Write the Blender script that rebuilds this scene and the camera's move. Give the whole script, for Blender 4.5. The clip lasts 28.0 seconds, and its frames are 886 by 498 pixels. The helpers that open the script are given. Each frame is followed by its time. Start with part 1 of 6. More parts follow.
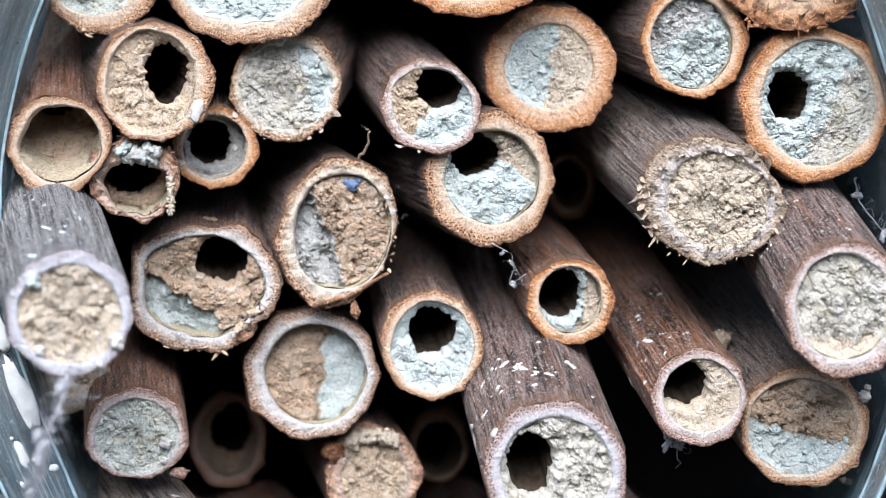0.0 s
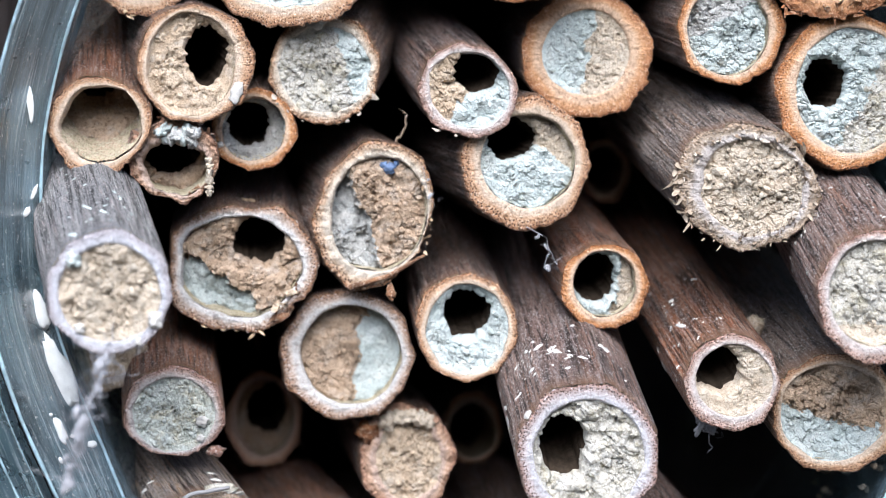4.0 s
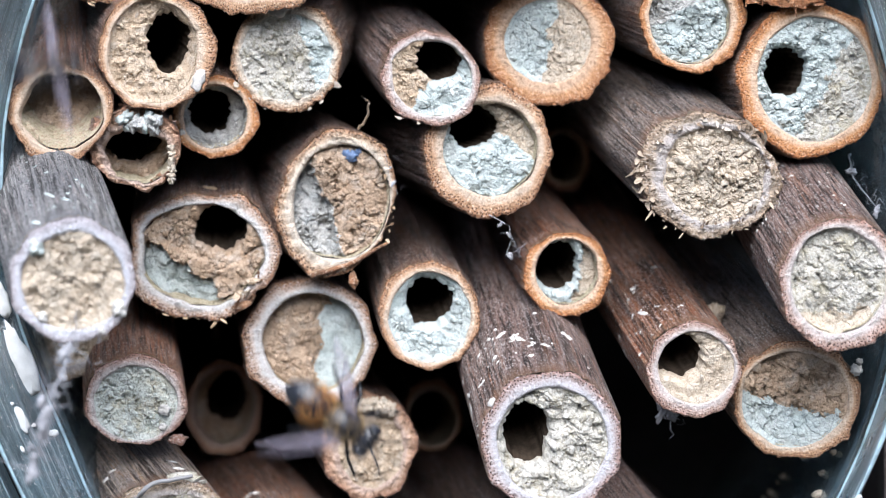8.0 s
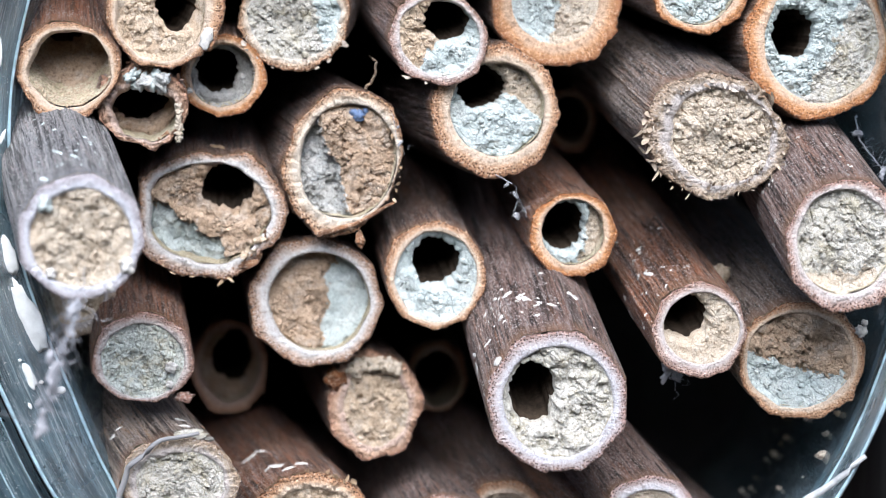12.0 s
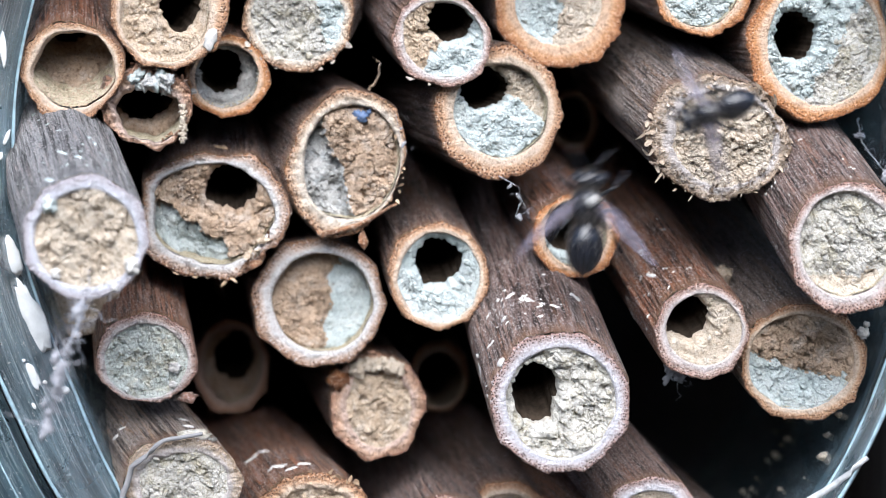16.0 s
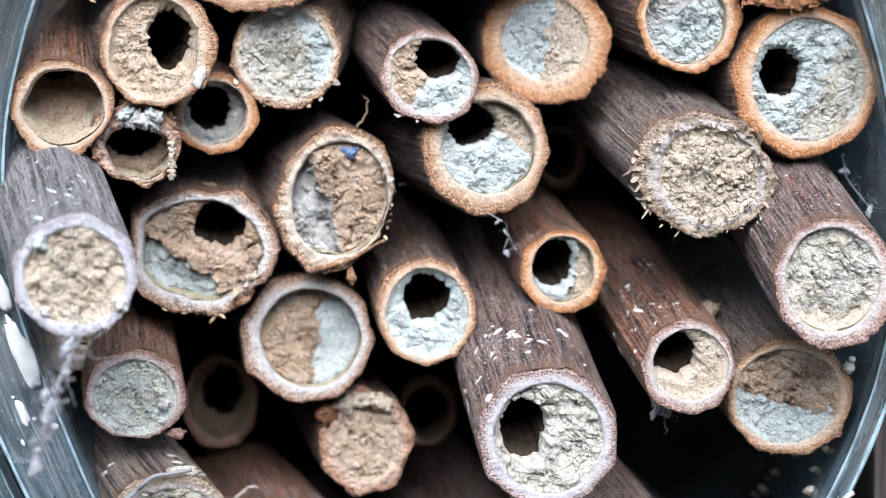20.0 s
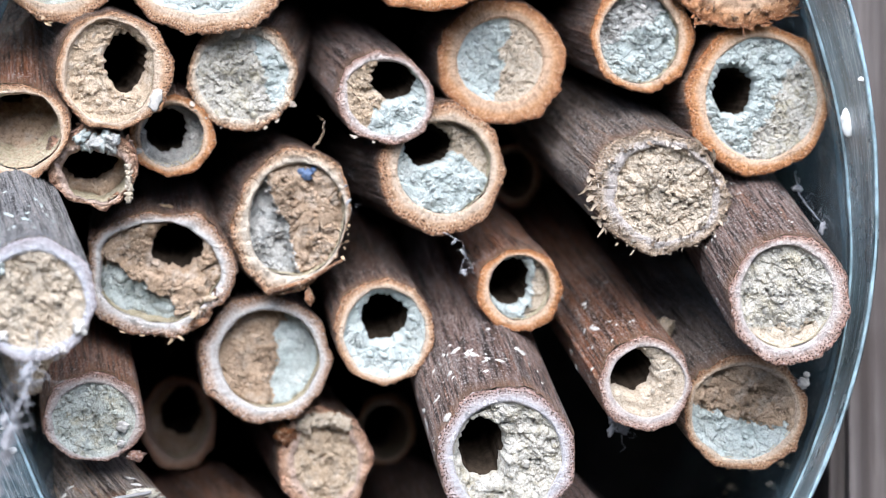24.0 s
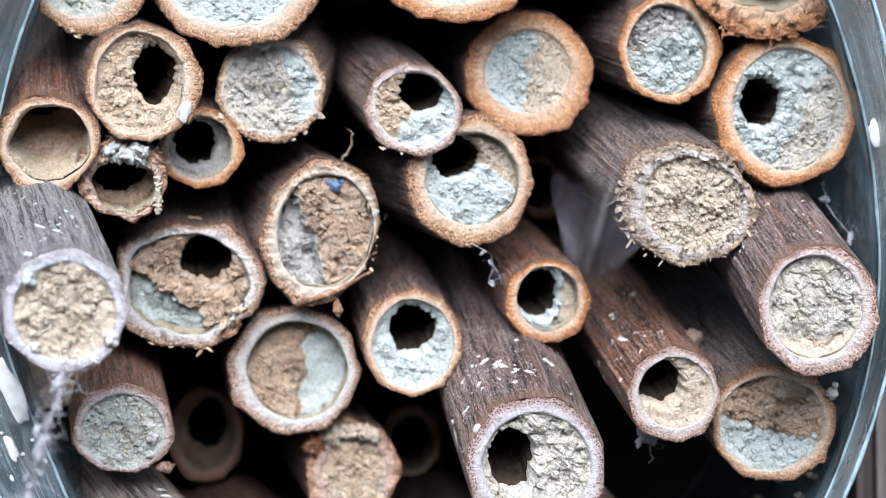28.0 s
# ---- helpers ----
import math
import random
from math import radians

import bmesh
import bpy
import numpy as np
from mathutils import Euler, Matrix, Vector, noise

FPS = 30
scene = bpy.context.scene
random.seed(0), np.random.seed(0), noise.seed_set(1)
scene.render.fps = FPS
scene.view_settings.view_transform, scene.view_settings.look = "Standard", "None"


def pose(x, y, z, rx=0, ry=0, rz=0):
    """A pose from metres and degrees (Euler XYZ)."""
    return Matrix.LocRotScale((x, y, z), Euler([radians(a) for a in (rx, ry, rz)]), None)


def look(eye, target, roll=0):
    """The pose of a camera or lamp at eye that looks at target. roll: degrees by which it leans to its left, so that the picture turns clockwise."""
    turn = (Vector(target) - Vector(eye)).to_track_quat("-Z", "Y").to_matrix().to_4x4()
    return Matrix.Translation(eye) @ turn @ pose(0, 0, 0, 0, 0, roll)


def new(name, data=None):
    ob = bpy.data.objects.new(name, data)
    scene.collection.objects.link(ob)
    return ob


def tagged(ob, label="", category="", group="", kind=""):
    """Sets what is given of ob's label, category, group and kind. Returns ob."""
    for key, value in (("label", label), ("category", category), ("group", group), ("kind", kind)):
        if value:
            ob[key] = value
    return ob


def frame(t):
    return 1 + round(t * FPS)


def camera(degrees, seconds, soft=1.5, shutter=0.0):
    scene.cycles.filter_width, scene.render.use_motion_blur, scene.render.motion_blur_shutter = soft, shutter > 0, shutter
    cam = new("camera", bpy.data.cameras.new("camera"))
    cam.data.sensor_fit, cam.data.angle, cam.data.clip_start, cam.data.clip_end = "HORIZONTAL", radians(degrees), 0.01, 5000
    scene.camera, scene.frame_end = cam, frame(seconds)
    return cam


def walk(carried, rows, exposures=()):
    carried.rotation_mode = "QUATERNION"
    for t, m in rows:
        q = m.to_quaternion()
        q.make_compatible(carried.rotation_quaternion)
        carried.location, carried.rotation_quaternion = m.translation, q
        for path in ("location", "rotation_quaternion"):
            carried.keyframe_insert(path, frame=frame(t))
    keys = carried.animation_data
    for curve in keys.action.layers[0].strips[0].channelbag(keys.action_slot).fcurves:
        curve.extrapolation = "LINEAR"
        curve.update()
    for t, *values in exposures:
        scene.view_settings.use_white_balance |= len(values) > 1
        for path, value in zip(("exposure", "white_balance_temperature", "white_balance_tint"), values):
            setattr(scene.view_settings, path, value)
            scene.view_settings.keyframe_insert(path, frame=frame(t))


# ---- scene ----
cam = camera(26.0, 28.0, soft=0.35, shutter=1.0)
# seconds; the eye's place in millimetres; yaw, pitch and roll in degrees
PATH = [
    (0, 2.705, -160.46, 0.148, 1.199, 1.14, 0.629),
    (0.5, 2.793, -160.6, 0.044, 1.499, 1.157, 0.513),
    (1, 2.791, -160.926, -0.069, 1.725, 1.15, 0.401),
    (1.5, 3.003, -161.261, 0.137, 2.017, 1.153, 0.349),
    (2, 3.458, -161.399, 0.413, 2.41, 0.989, 0.246),
    (2.5, 4.251, -161.997, -0.433, 2.785, 0.979, 0.301),
    (4.5, 2.138, -161.636, 0.038, 1.84, 0.63, -0.051),
    (5, 2.029, -161.521, -0.227, 1.435, 0.611, -0.036),
    (5.5, 2.008, -161.64, -0.314, 1.128, 0.483, -0.028),
    (6, 1.663, -161.559, -0.312, 0.956, 0.357, -0.021),
    (6.5, 1.578, -161.532, -0.417, 0.673, 0.359, 0.002),
    (7, 1.64, -161.588, -0.4, 0.724, 0.385, 0.003),
    (7.5, 1.126, -161.733, -0.328, 0.535, 0.363, 0.056),
    (8, 0.909, -161.914, -0.126, 0.492, 0.366, 0.054),
    (8.5, 0.793, -161.901, -0.565, 0.5, 0.239, 0.037),
    (9, 0.473, -161.772, -1.069, 0.426, 0.036, 0.005),
    (9.5, 0.211, -161.786, -1.19, 0.492, -0.171, -0.059),
    (10, 0.119, -161.949, -1.253, 0.52, -0.404, -0.106),
    (10.5, -0.082, -162.109, -0.933, 0.449, -0.483, -0.162),
    (11, -0.144, -162.411, -0.531, 0.512, -0.426, -0.198),
    (11.5, -0.102, -162.284, -0.729, 0.487, -0.465, -0.213),
    (12, 0.079, -162.239, -0.792, 0.395, -0.604, -0.237),
    (12.5, -0.269, -162.215, -0.794, 0.449, -0.578, -0.239),
    (14.5, -0.635, -162.629, -0.461, 0.375, -0.543, -0.315),
    (15, -0.527, -162.617, -0.48, 0.315, -0.532, -0.342),
    (15.5, -0.607, -162.538, -0.669, 0.19, -0.568, -0.339),
    (16, -0.608, -162.586, -0.581, 0.248, -0.646, -0.365),
    (16.5, -0.764, -162.803, -0.357, 0.317, -0.543, -0.395),
    (17, -1.47, -162.958, 0.381, 0.162, -0.418, -0.38),
    (17.5, -1.145, -162.999, 0.352, 0.255, -0.185, -0.367),
    (18, -1.007, -163.025, 0.356, 0.206, -0.092, -0.354),
    (18.5, -1.319, -163.114, 0.146, -0.015, 0.003, -0.332),
    (19, -1.241, -163.152, 0.179, 0.124, -0.006, -0.35),
    (19.5, -1.235, -163.151, 0.147, 0.036, 0.056, -0.312),
    (20, -0.706, -163.371, 0.351, -0.15, 0.105, -0.264),
    (20.5, -1.055, -163.471, 0.362, -0.416, 0.061, -0.166),
    (21, -1.081, -163.502, -0.072, -0.64, -0.041, -0.051),
    (21.5, -1.212, -163.409, -0.016, -0.778, -0.239, 0.02),
    (23.5, -1.127, -164.103, 0.842, -1.284, 0.401, 0.205),
    (24, -1.066, -164.172, 0.975, -1.548, 0.48, 0.247),
    (24.5, -1.507, -164.431, 1.144, -1.675, 0.614, 0.271),
    (25, -1.895, -164.328, 1.205, -1.4, 0.842, 0.31),
    (25.5, -2.036, -164.354, 1.191, -1.322, 0.925, 0.314),
    (26, -1.999, -164.473, 1.308, -1.176, 1.17, 0.336),
    (26.5, -2.075, -164.658, 1.327, -1.273, 1.304, 0.361),
    (27, -1.952, -164.578, 0.803, -1.192, 1.261, 0.356),
    (27.5, -2.385, -164.491, 0.648, -1.16, 1.031, 0.337),
    (28, -2.524, -164.416, 0.619, -1.209, 0.942, 0.329),
]
MM = 0.001
walk(cam, [(t, pose(x * MM, y * MM, z * MM, 90 + pitch, roll, yaw)) for t, x, y, z, yaw, pitch, roll in PATH], [(0.0, 0.8, 5890, 10.0), (28.0, 0.8, 5890, 10.0)])
cam.data.dof.use_dof = True
cam.data.dof.focus_distance = 0.158
cam.data.dof.aperture_fstop = 23.0

# ---- world and light: a bright overcast sky ----
sky = bpy.data.worlds.new("sky")
scene.world = sky
sky.use_nodes = True
sn = sky.node_tree
air = sn.nodes.new("ShaderNodeTexSky")
air.sky_type = "NISHITA"
air.sun_disc = False
air.sun_elevation, air.sun_rotation = radians(48), radians(176)
air.air_density, air.dust_density, air.ozone_density = 1.0, 3.0, 1.0
sn.nodes["Background"].inputs["Strength"].default_value = 0.15
sn.links.new(air.outputs[0], sn.nodes["Background"].inputs["Color"])
sun = new("sun", bpy.data.lights.new("sun", "SUN"))
sun.data.energy, sun.data.angle, sun.data.color = 3.9, radians(60), (1.0, 0.985, 0.97)
sun.matrix_world = look((-0.07, -1.0, 1.13), (0, 0, 0))


# ---- materials ----
def mat(name):
    m = bpy.data.materials.new(name)
    m.use_nodes = True
    return m, m.node_tree, m.node_tree.nodes["Principled BSDF"]


def node(nt, kind, **values):
    n = nt.nodes.new(kind)
    for k, v in values.items():
        n.inputs[k.replace("_", " ")].default_value = v
    return n


def ramp(nt, src, *stops):
    r = nt.nodes.new("ShaderNodeValToRGB")
    while len(r.color_ramp.elements) < len(stops):
        r.color_ramp.elements.new(0.5)
    for e, (p, c) in zip(r.color_ramp.elements, stops):
        e.position, e.color = p, (*c, 1) if len(c) == 3 else c
    nt.links.new(src, r.inputs[0])
    return r.outputs[0]


def grey(v):
    return (v, v, v)


def mixc(nt, fac, a, b, how="MIX"):
    n = nt.nodes.new("ShaderNodeMix")
    n.data_type, n.blend_type = "RGBA", how
    for sock, v in ((n.inputs[0], fac), (n.inputs[6], a), (n.inputs[7], b)):
        if hasattr(v, "is_output"):
            nt.links.new(v, sock)
        elif isinstance(v, tuple):
            sock.default_value = (*v, 1)
        else:
            sock.default_value = v
    return n.outputs[2]


def noise_tex(nt, vec, scale, detail=4.0, rough=0.6):
    n = node(nt, "ShaderNodeTexNoise", Scale=scale, Detail=detail, Roughness=rough)
    nt.links.new(vec, n.inputs["Vector"])
    return n.outputs[0]


def stretched(nt, src, sx, sy, sz=1.0):
    n = nt.nodes.new("ShaderNodeMapping")
    n.inputs["Scale"].default_value = (sx, sy, sz)
    nt.links.new(src, n.inputs["Vector"])
    return n.outputs[0]


def shifted(nt, src):
    """The coordinates moved by each object's own random number, so that no two stems have one grain."""
    info = nt.nodes.new("ShaderNodeObjectInfo")
    add = nt.nodes.new("ShaderNodeVectorMath")
    add.operation = "MULTIPLY_ADD"
    nt.links.new(info.outputs["Random"], add.inputs[0])
    add.inputs[1].default_value = (37.0, 11.0, 23.0)
    nt.links.new(src, add.inputs[2])
    return add.outputs[0]


def bump(nt, bsdf, height, distance, strength=1.0):
    b = node(nt, "ShaderNodeBump", Strength=strength, Distance=distance)
    nt.links.new(height, b.inputs["Height"])
    nt.links.new(b.outputs[0], bsdf.inputs["Normal"])


def bark_material(name, dark, mid, light, gloss=0.34, dusty=0.2):
    """Stem bark: ridges and fibres run along the stem (v of the map), in millimetres; the ridges are paler, with
    highlights put into the streaks' colour.
    """
    m, nt, bs = mat(name)
    uv = shifted(nt, nt.nodes.new("ShaderNodeTexCoord").outputs["UV"])
    sep = nt.nodes.new("ShaderNodeSeparateXYZ")
    nt.links.new(nt.nodes.new("ShaderNodeTexCoord").outputs["UV"], sep.inputs[0])
    ridge = noise_tex(nt, stretched(nt, uv, 2.3, 0.05), 1.0, 4.0, 0.7)
    fibre = noise_tex(nt, stretched(nt, uv, 3.6, 0.26), 1.0, 5.0, 0.75)
    fine = noise_tex(nt, stretched(nt, uv, 4.8, 2.6), 1.0, 5.0, 0.8)
    blot = noise_tex(nt, stretched(nt, uv, 0.4, 0.16), 1.0, 6.0, 0.7)
    warm = noise_tex(nt, stretched(nt, uv, 1.3, 0.1), 1.0, 4.0, 0.7)
    fleck = noise_tex(nt, stretched(nt, uv, 2.1, 1.0), 1.0, 6.0, 0.75)
    col = mixc(nt, ramp(nt, ridge, (0.42, grey(0)), (0.54, grey(1))), tuple(c * 0.45 for c in dark), tuple(c * 1.1 for c in mid))
    col = mixc(nt, ramp(nt, blot, (0.42, grey(0)), (0.66, grey(0.7))), col, light)
    col = mixc(nt, ramp(nt, warm, (0.54, grey(0)), (0.64, grey(0.65))), col, (mid[0] * 1.5, mid[1] * 1.15, mid[2] * 0.8) if mid[0] > 1.4 * mid[2] else mid)
    # pale streaks: dust, and the ribs' highlights put into the colour
    col = mixc(nt, ramp(nt, fibre, (0.54, grey(0)), (0.63, grey(0.45 + 0.4 * dusty))), col, (0.43, 0.36, 0.34))
    col = mixc(nt, ramp(nt, fibre, (0.4, grey(0.95)), (0.48, grey(0))), col, tuple(c * 0.22 for c in dark))
    col = mixc(nt, ramp(nt, fine, (0.38, grey(0.8)), (0.46, grey(0))), col, tuple(c * 0.35 for c in dark))
    col = mixc(nt, ramp(nt, fine, (0.56, grey(0)), (0.62, grey(0.8))), col, (0.55, 0.5, 0.49))
    col = mixc(nt, ramp(nt, fleck, (0.64, grey(0)), (0.68, grey(dusty))), col, (0.66, 0.64, 0.62))
    # small pale dots: dust specks, with glints painted in among them
    speck = node(nt, "ShaderNodeTexVoronoi", Scale=1.0, Randomness=1.0)
    speck.voronoi_dimensions = "2D"
    nt.links.new(stretched(nt, uv, 3.4, 2.6), speck.inputs["Vector"])
    few = mixc(nt, 1.0, ramp(nt, speck.outputs["Distance"], (0.12, grey(1)), (0.2, grey(0))), ramp(nt, fleck, (0.47, grey(0)), (0.55, grey(1))), "MULTIPLY")
    col = mixc(nt, few, col, (0.62, 0.6, 0.58))
    # towards the sawn edge the bark turns tan, or its middle tone, unevenly
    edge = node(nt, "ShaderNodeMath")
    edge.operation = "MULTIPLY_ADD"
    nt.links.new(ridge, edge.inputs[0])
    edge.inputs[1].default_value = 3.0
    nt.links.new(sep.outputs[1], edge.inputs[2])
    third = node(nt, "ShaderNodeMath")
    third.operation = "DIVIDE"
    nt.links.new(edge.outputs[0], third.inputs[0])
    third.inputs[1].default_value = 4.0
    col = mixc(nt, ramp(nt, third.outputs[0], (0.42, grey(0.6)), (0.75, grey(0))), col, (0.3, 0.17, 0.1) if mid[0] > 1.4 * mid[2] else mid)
    nt.links.new(col, bs.inputs["Base Color"])
    nt.links.new(ramp(nt, blot, (0.3, grey(gloss)), (0.75, grey(gloss + 0.28))), bs.inputs["Roughness"])
    total = None
    for src, w in ((ridge, 2.8), (fibre, 1.5), (fine, 1.2)):
        k = node(nt, "ShaderNodeMath")
        k.operation = "MULTIPLY_ADD"
        nt.links.new(src, k.inputs[0])
        k.inputs[1].default_value = w
        if total:
            nt.links.new(total, k.inputs[2])
        else:
            k.inputs[2].default_value = 0.0
        total = k.outputs[0]
    bump(nt, bs, total, 0.0005, 1.0)
    return m


def rim_material(name, outer, middle, inner, pores=0.9):
    """A cut stem end: u runs round in millimetres, v from the bark (0) to the bore (1). Dark vessels dot the outer half."""
    m, nt, bs = mat(name)
    uv0 = nt.nodes.new("ShaderNodeTexCoord").outputs["UV"]
    sep = nt.nodes.new("ShaderNodeSeparateXYZ")
    nt.links.new(uv0, sep.inputs[0])
    ob = shifted(nt, nt.nodes.new("ShaderNodeTexCoord").outputs["Object"])
    uv = shifted(nt, uv0)
    cloud = noise_tex(nt, ob, 600.0, 4.0, 0.6)
    grain = noise_tex(nt, ob, 4600.0, 4.0, 0.75)
    ray = noise_tex(nt, stretched(nt, uv, 4.0, 2.2), 1.0, 4.0, 0.65)
    lift = node(nt, "ShaderNodeMath")
    lift.operation = "MULTIPLY_ADD"
    nt.links.new(cloud, lift.inputs[0])
    lift.inputs[1].default_value = 0.5
    nt.links.new(sep.outputs[1], lift.inputs[2])
    band = ramp(nt, lift.outputs[0], (0.2, tuple(c * 0.35 for c in outer)), (0.29, outer), (0.52, tuple((a + b) / 2 for a, b in zip(outer, middle))), (0.72, middle), (0.98, inner))
    col = mixc(nt, ramp(nt, ray, (0.35, grey(0.22)), (0.52, grey(0))), band, tuple(c * 0.55 for c in outer))
    col = mixc(nt, ramp(nt, grain, (0.36, grey(0.5)), (0.46, grey(0))), col, tuple(c * 0.6 for c in outer))
    col = mixc(nt, ramp(nt, grain, (0.54, grey(0)), (0.64, grey(0.7))), col, tuple(min(0.9, c * 1.25) for c in inner))
    vor = node(nt, "ShaderNodeTexVoronoi", Scale=1.0, Randomness=0.75)
    vor.voronoi_dimensions = "2D"
    nt.links.new(stretched(nt, uv0, 3.6, 5.6), vor.inputs["Vector"])
    dots = ramp(nt, vor.outputs["Distance"], (0.2, grey(1)), (0.29, grey(0)))
    keep = node(nt, "ShaderNodeMath")
    keep.operation = "MULTIPLY"
    nt.links.new(dots, keep.inputs[0])
    nt.links.new(ramp(nt, lift.outputs[0], (0.22, grey(0.2)), (0.3, grey(pores)), (0.6, grey(pores * 0.9)), (0.76, grey(0))), keep.inputs[1])
    col = mixc(nt, keep.outputs[0], col, (0.03, 0.011, 0.006))
    nt.links.new(col, bs.inputs["Base Color"])
    bs.inputs["Roughness"].default_value = 0.7
    mix = node(nt, "ShaderNodeMath")
    mix.operation = "MULTIPLY_ADD"
    nt.links.new(ray, mix.inputs[0])
    mix.inputs[1].default_value = 0.6
    nt.links.new(grain, mix.inputs[2])
    sub = node(nt, "ShaderNodeMath")
    sub.operation = "SUBTRACT"
    nt.links.new(mix.outputs[0], sub.inputs[0])
    nt.links.new(keep.outputs[0], sub.inputs[1])
    bump(nt, bs, sub.outputs[0], 0.00028, 1.0)
    return m


def mud_material(name, dark, mid, light, rough=0.95, crack=0.2, relief=0.00016, tint=None):
    """Crumbled dried mud: lumps of two sizes, fine grit and dark cracks between the lumps."""
    m, nt, bs = mat(name)
    ob = shifted(nt, nt.nodes.new("ShaderNodeTexCoord").outputs["Object"])
    big = noise_tex(nt, ob, 420.0, 4.0, 0.6)
    grit = noise_tex(nt, ob, 3400.0, 8.0, 0.85)
    pits = noise_tex(nt, ob, 5200.0, 3.0, 0.6)
    warp = nt.nodes.new("ShaderNodeTexNoise")
    warp.inputs["Scale"].default_value, warp.inputs["Detail"].default_value = 900.0, 3.0
    nt.links.new(ob, warp.inputs["Vector"])
    bend = nt.nodes.new("ShaderNodeVectorMath")
    bend.operation = "MULTIPLY_ADD"
    nt.links.new(warp.outputs[1], bend.inputs[0])
    bend.inputs[1].default_value = (0.0009, 0.0009, 0.0009)
    nt.links.new(ob, bend.inputs[2])
    lumps = []
    for scale in (1500.0, 3400.0):
        v = node(nt, "ShaderNodeTexVoronoi", Scale=scale)
        nt.links.new(bend.outputs[0], v.inputs["Vector"])
        lumps.append(v.outputs["Distance"])
    gap = node(nt, "ShaderNodeTexVoronoi", Scale=620.0)
    gap.feature = "DISTANCE_TO_EDGE"
    nt.links.new(bend.outputs[0], gap.inputs["Vector"])
    open_gap = mixc(nt, 1.0, ramp(nt, gap.outputs["Distance"], (0.0, grey(1)), (0.035, grey(0))), ramp(nt, big, (0.45, grey(0)), (0.6, grey(1))), "MULTIPLY")
    col = mixc(nt, ramp(nt, big, (0.34, grey(0)), (0.64, grey(1))), mid, light)
    if tint:
        col = mixc(nt, ramp(nt, noise_tex(nt, ob, 650.0, 4.0, 0.65), (0.5, grey(0)), (0.64, grey(0.7))), col, tint)
    col = mixc(nt, ramp(nt, lumps[0], (0.55, grey(0)), (0.95, grey(0.2))), col, dark)
    col = mixc(nt, ramp(nt, lumps[1], (0.6, grey(0)), (0.98, grey(0.25))), col, dark)
    col = mixc(nt, ramp(nt, grit, (0.38, grey(0.75)), (0.5, grey(0))), col, dark)
    col = mixc(nt, ramp(nt, grit, (0.54, grey(0)), (0.66, grey(0.6))), col, tuple(min(1.0, c * 1.2) for c in light))
    col = mixc(nt, ramp(nt, pits, (0.27, grey(0.9)), (0.34, grey(0))), col, tuple(c * 0.4 for c in dark))
    scaled = node(nt, "ShaderNodeMath")
    scaled.operation = "MULTIPLY"
    nt.links.new(open_gap, scaled.inputs[0])
    scaled.inputs[1].default_value = crack
    col = mixc(nt, scaled.outputs[0], col, tuple(c * 0.3 for c in dark))
    nt.links.new(col, bs.inputs["Base Color"])
    bs.inputs["Roughness"].default_value = rough
    total = None
    for src, w in ((lumps[0], -0.15), (lumps[1], -0.3), (grit, 1.0), (pits, 0.7), (open_gap, -0.6)):
        k = node(nt, "ShaderNodeMath")
        k.operation = "MULTIPLY_ADD"
        nt.links.new(src, k.inputs[0])
        k.inputs[1].default_value = w
        if total:
            nt.links.new(total, k.inputs[2])
        else:
            k.inputs[2].default_value = 0.0
        total = k.outputs[0]
    bs.inputs["Specular IOR Level"].default_value = 0.05
    bump(nt, bs, total, relief, 1.0)
    return m


def plain_material(name, colour, rough=0.6, spread=0.25, scale=1500.0, **more):
    m, nt, bs = mat(name)
    ob = nt.nodes.new("ShaderNodeTexCoord").outputs["Object"]
    n = noise_tex(nt, ob, scale, 4.0, 0.6)
    lo = tuple(c * (1 - spread) for c in colour)
    hi = tuple(min(1.0, c * (1 + spread)) for c in colour)
    nt.links.new(ramp(nt, n, (0.3, lo), (0.7, hi)), bs.inputs["Base Color"])
    bs.inputs["Roughness"].default_value = rough
    for k, v in more.items():
        bs.inputs[k.replace("_", " ")].default_value = v
    bump(nt, bs, n, 0.1 / scale, 0.6)
    return m


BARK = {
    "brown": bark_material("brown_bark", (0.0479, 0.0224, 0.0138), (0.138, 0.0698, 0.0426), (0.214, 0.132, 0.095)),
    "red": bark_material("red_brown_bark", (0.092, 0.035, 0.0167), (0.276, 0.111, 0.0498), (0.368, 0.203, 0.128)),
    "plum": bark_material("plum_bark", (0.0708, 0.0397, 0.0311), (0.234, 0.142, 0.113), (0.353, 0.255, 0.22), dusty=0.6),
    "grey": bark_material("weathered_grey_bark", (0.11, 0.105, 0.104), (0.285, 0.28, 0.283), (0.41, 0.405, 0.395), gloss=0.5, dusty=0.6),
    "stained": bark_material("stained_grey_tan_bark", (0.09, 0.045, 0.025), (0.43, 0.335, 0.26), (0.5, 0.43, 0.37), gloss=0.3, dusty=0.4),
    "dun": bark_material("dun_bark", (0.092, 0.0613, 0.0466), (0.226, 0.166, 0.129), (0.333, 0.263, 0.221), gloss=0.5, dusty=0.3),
}
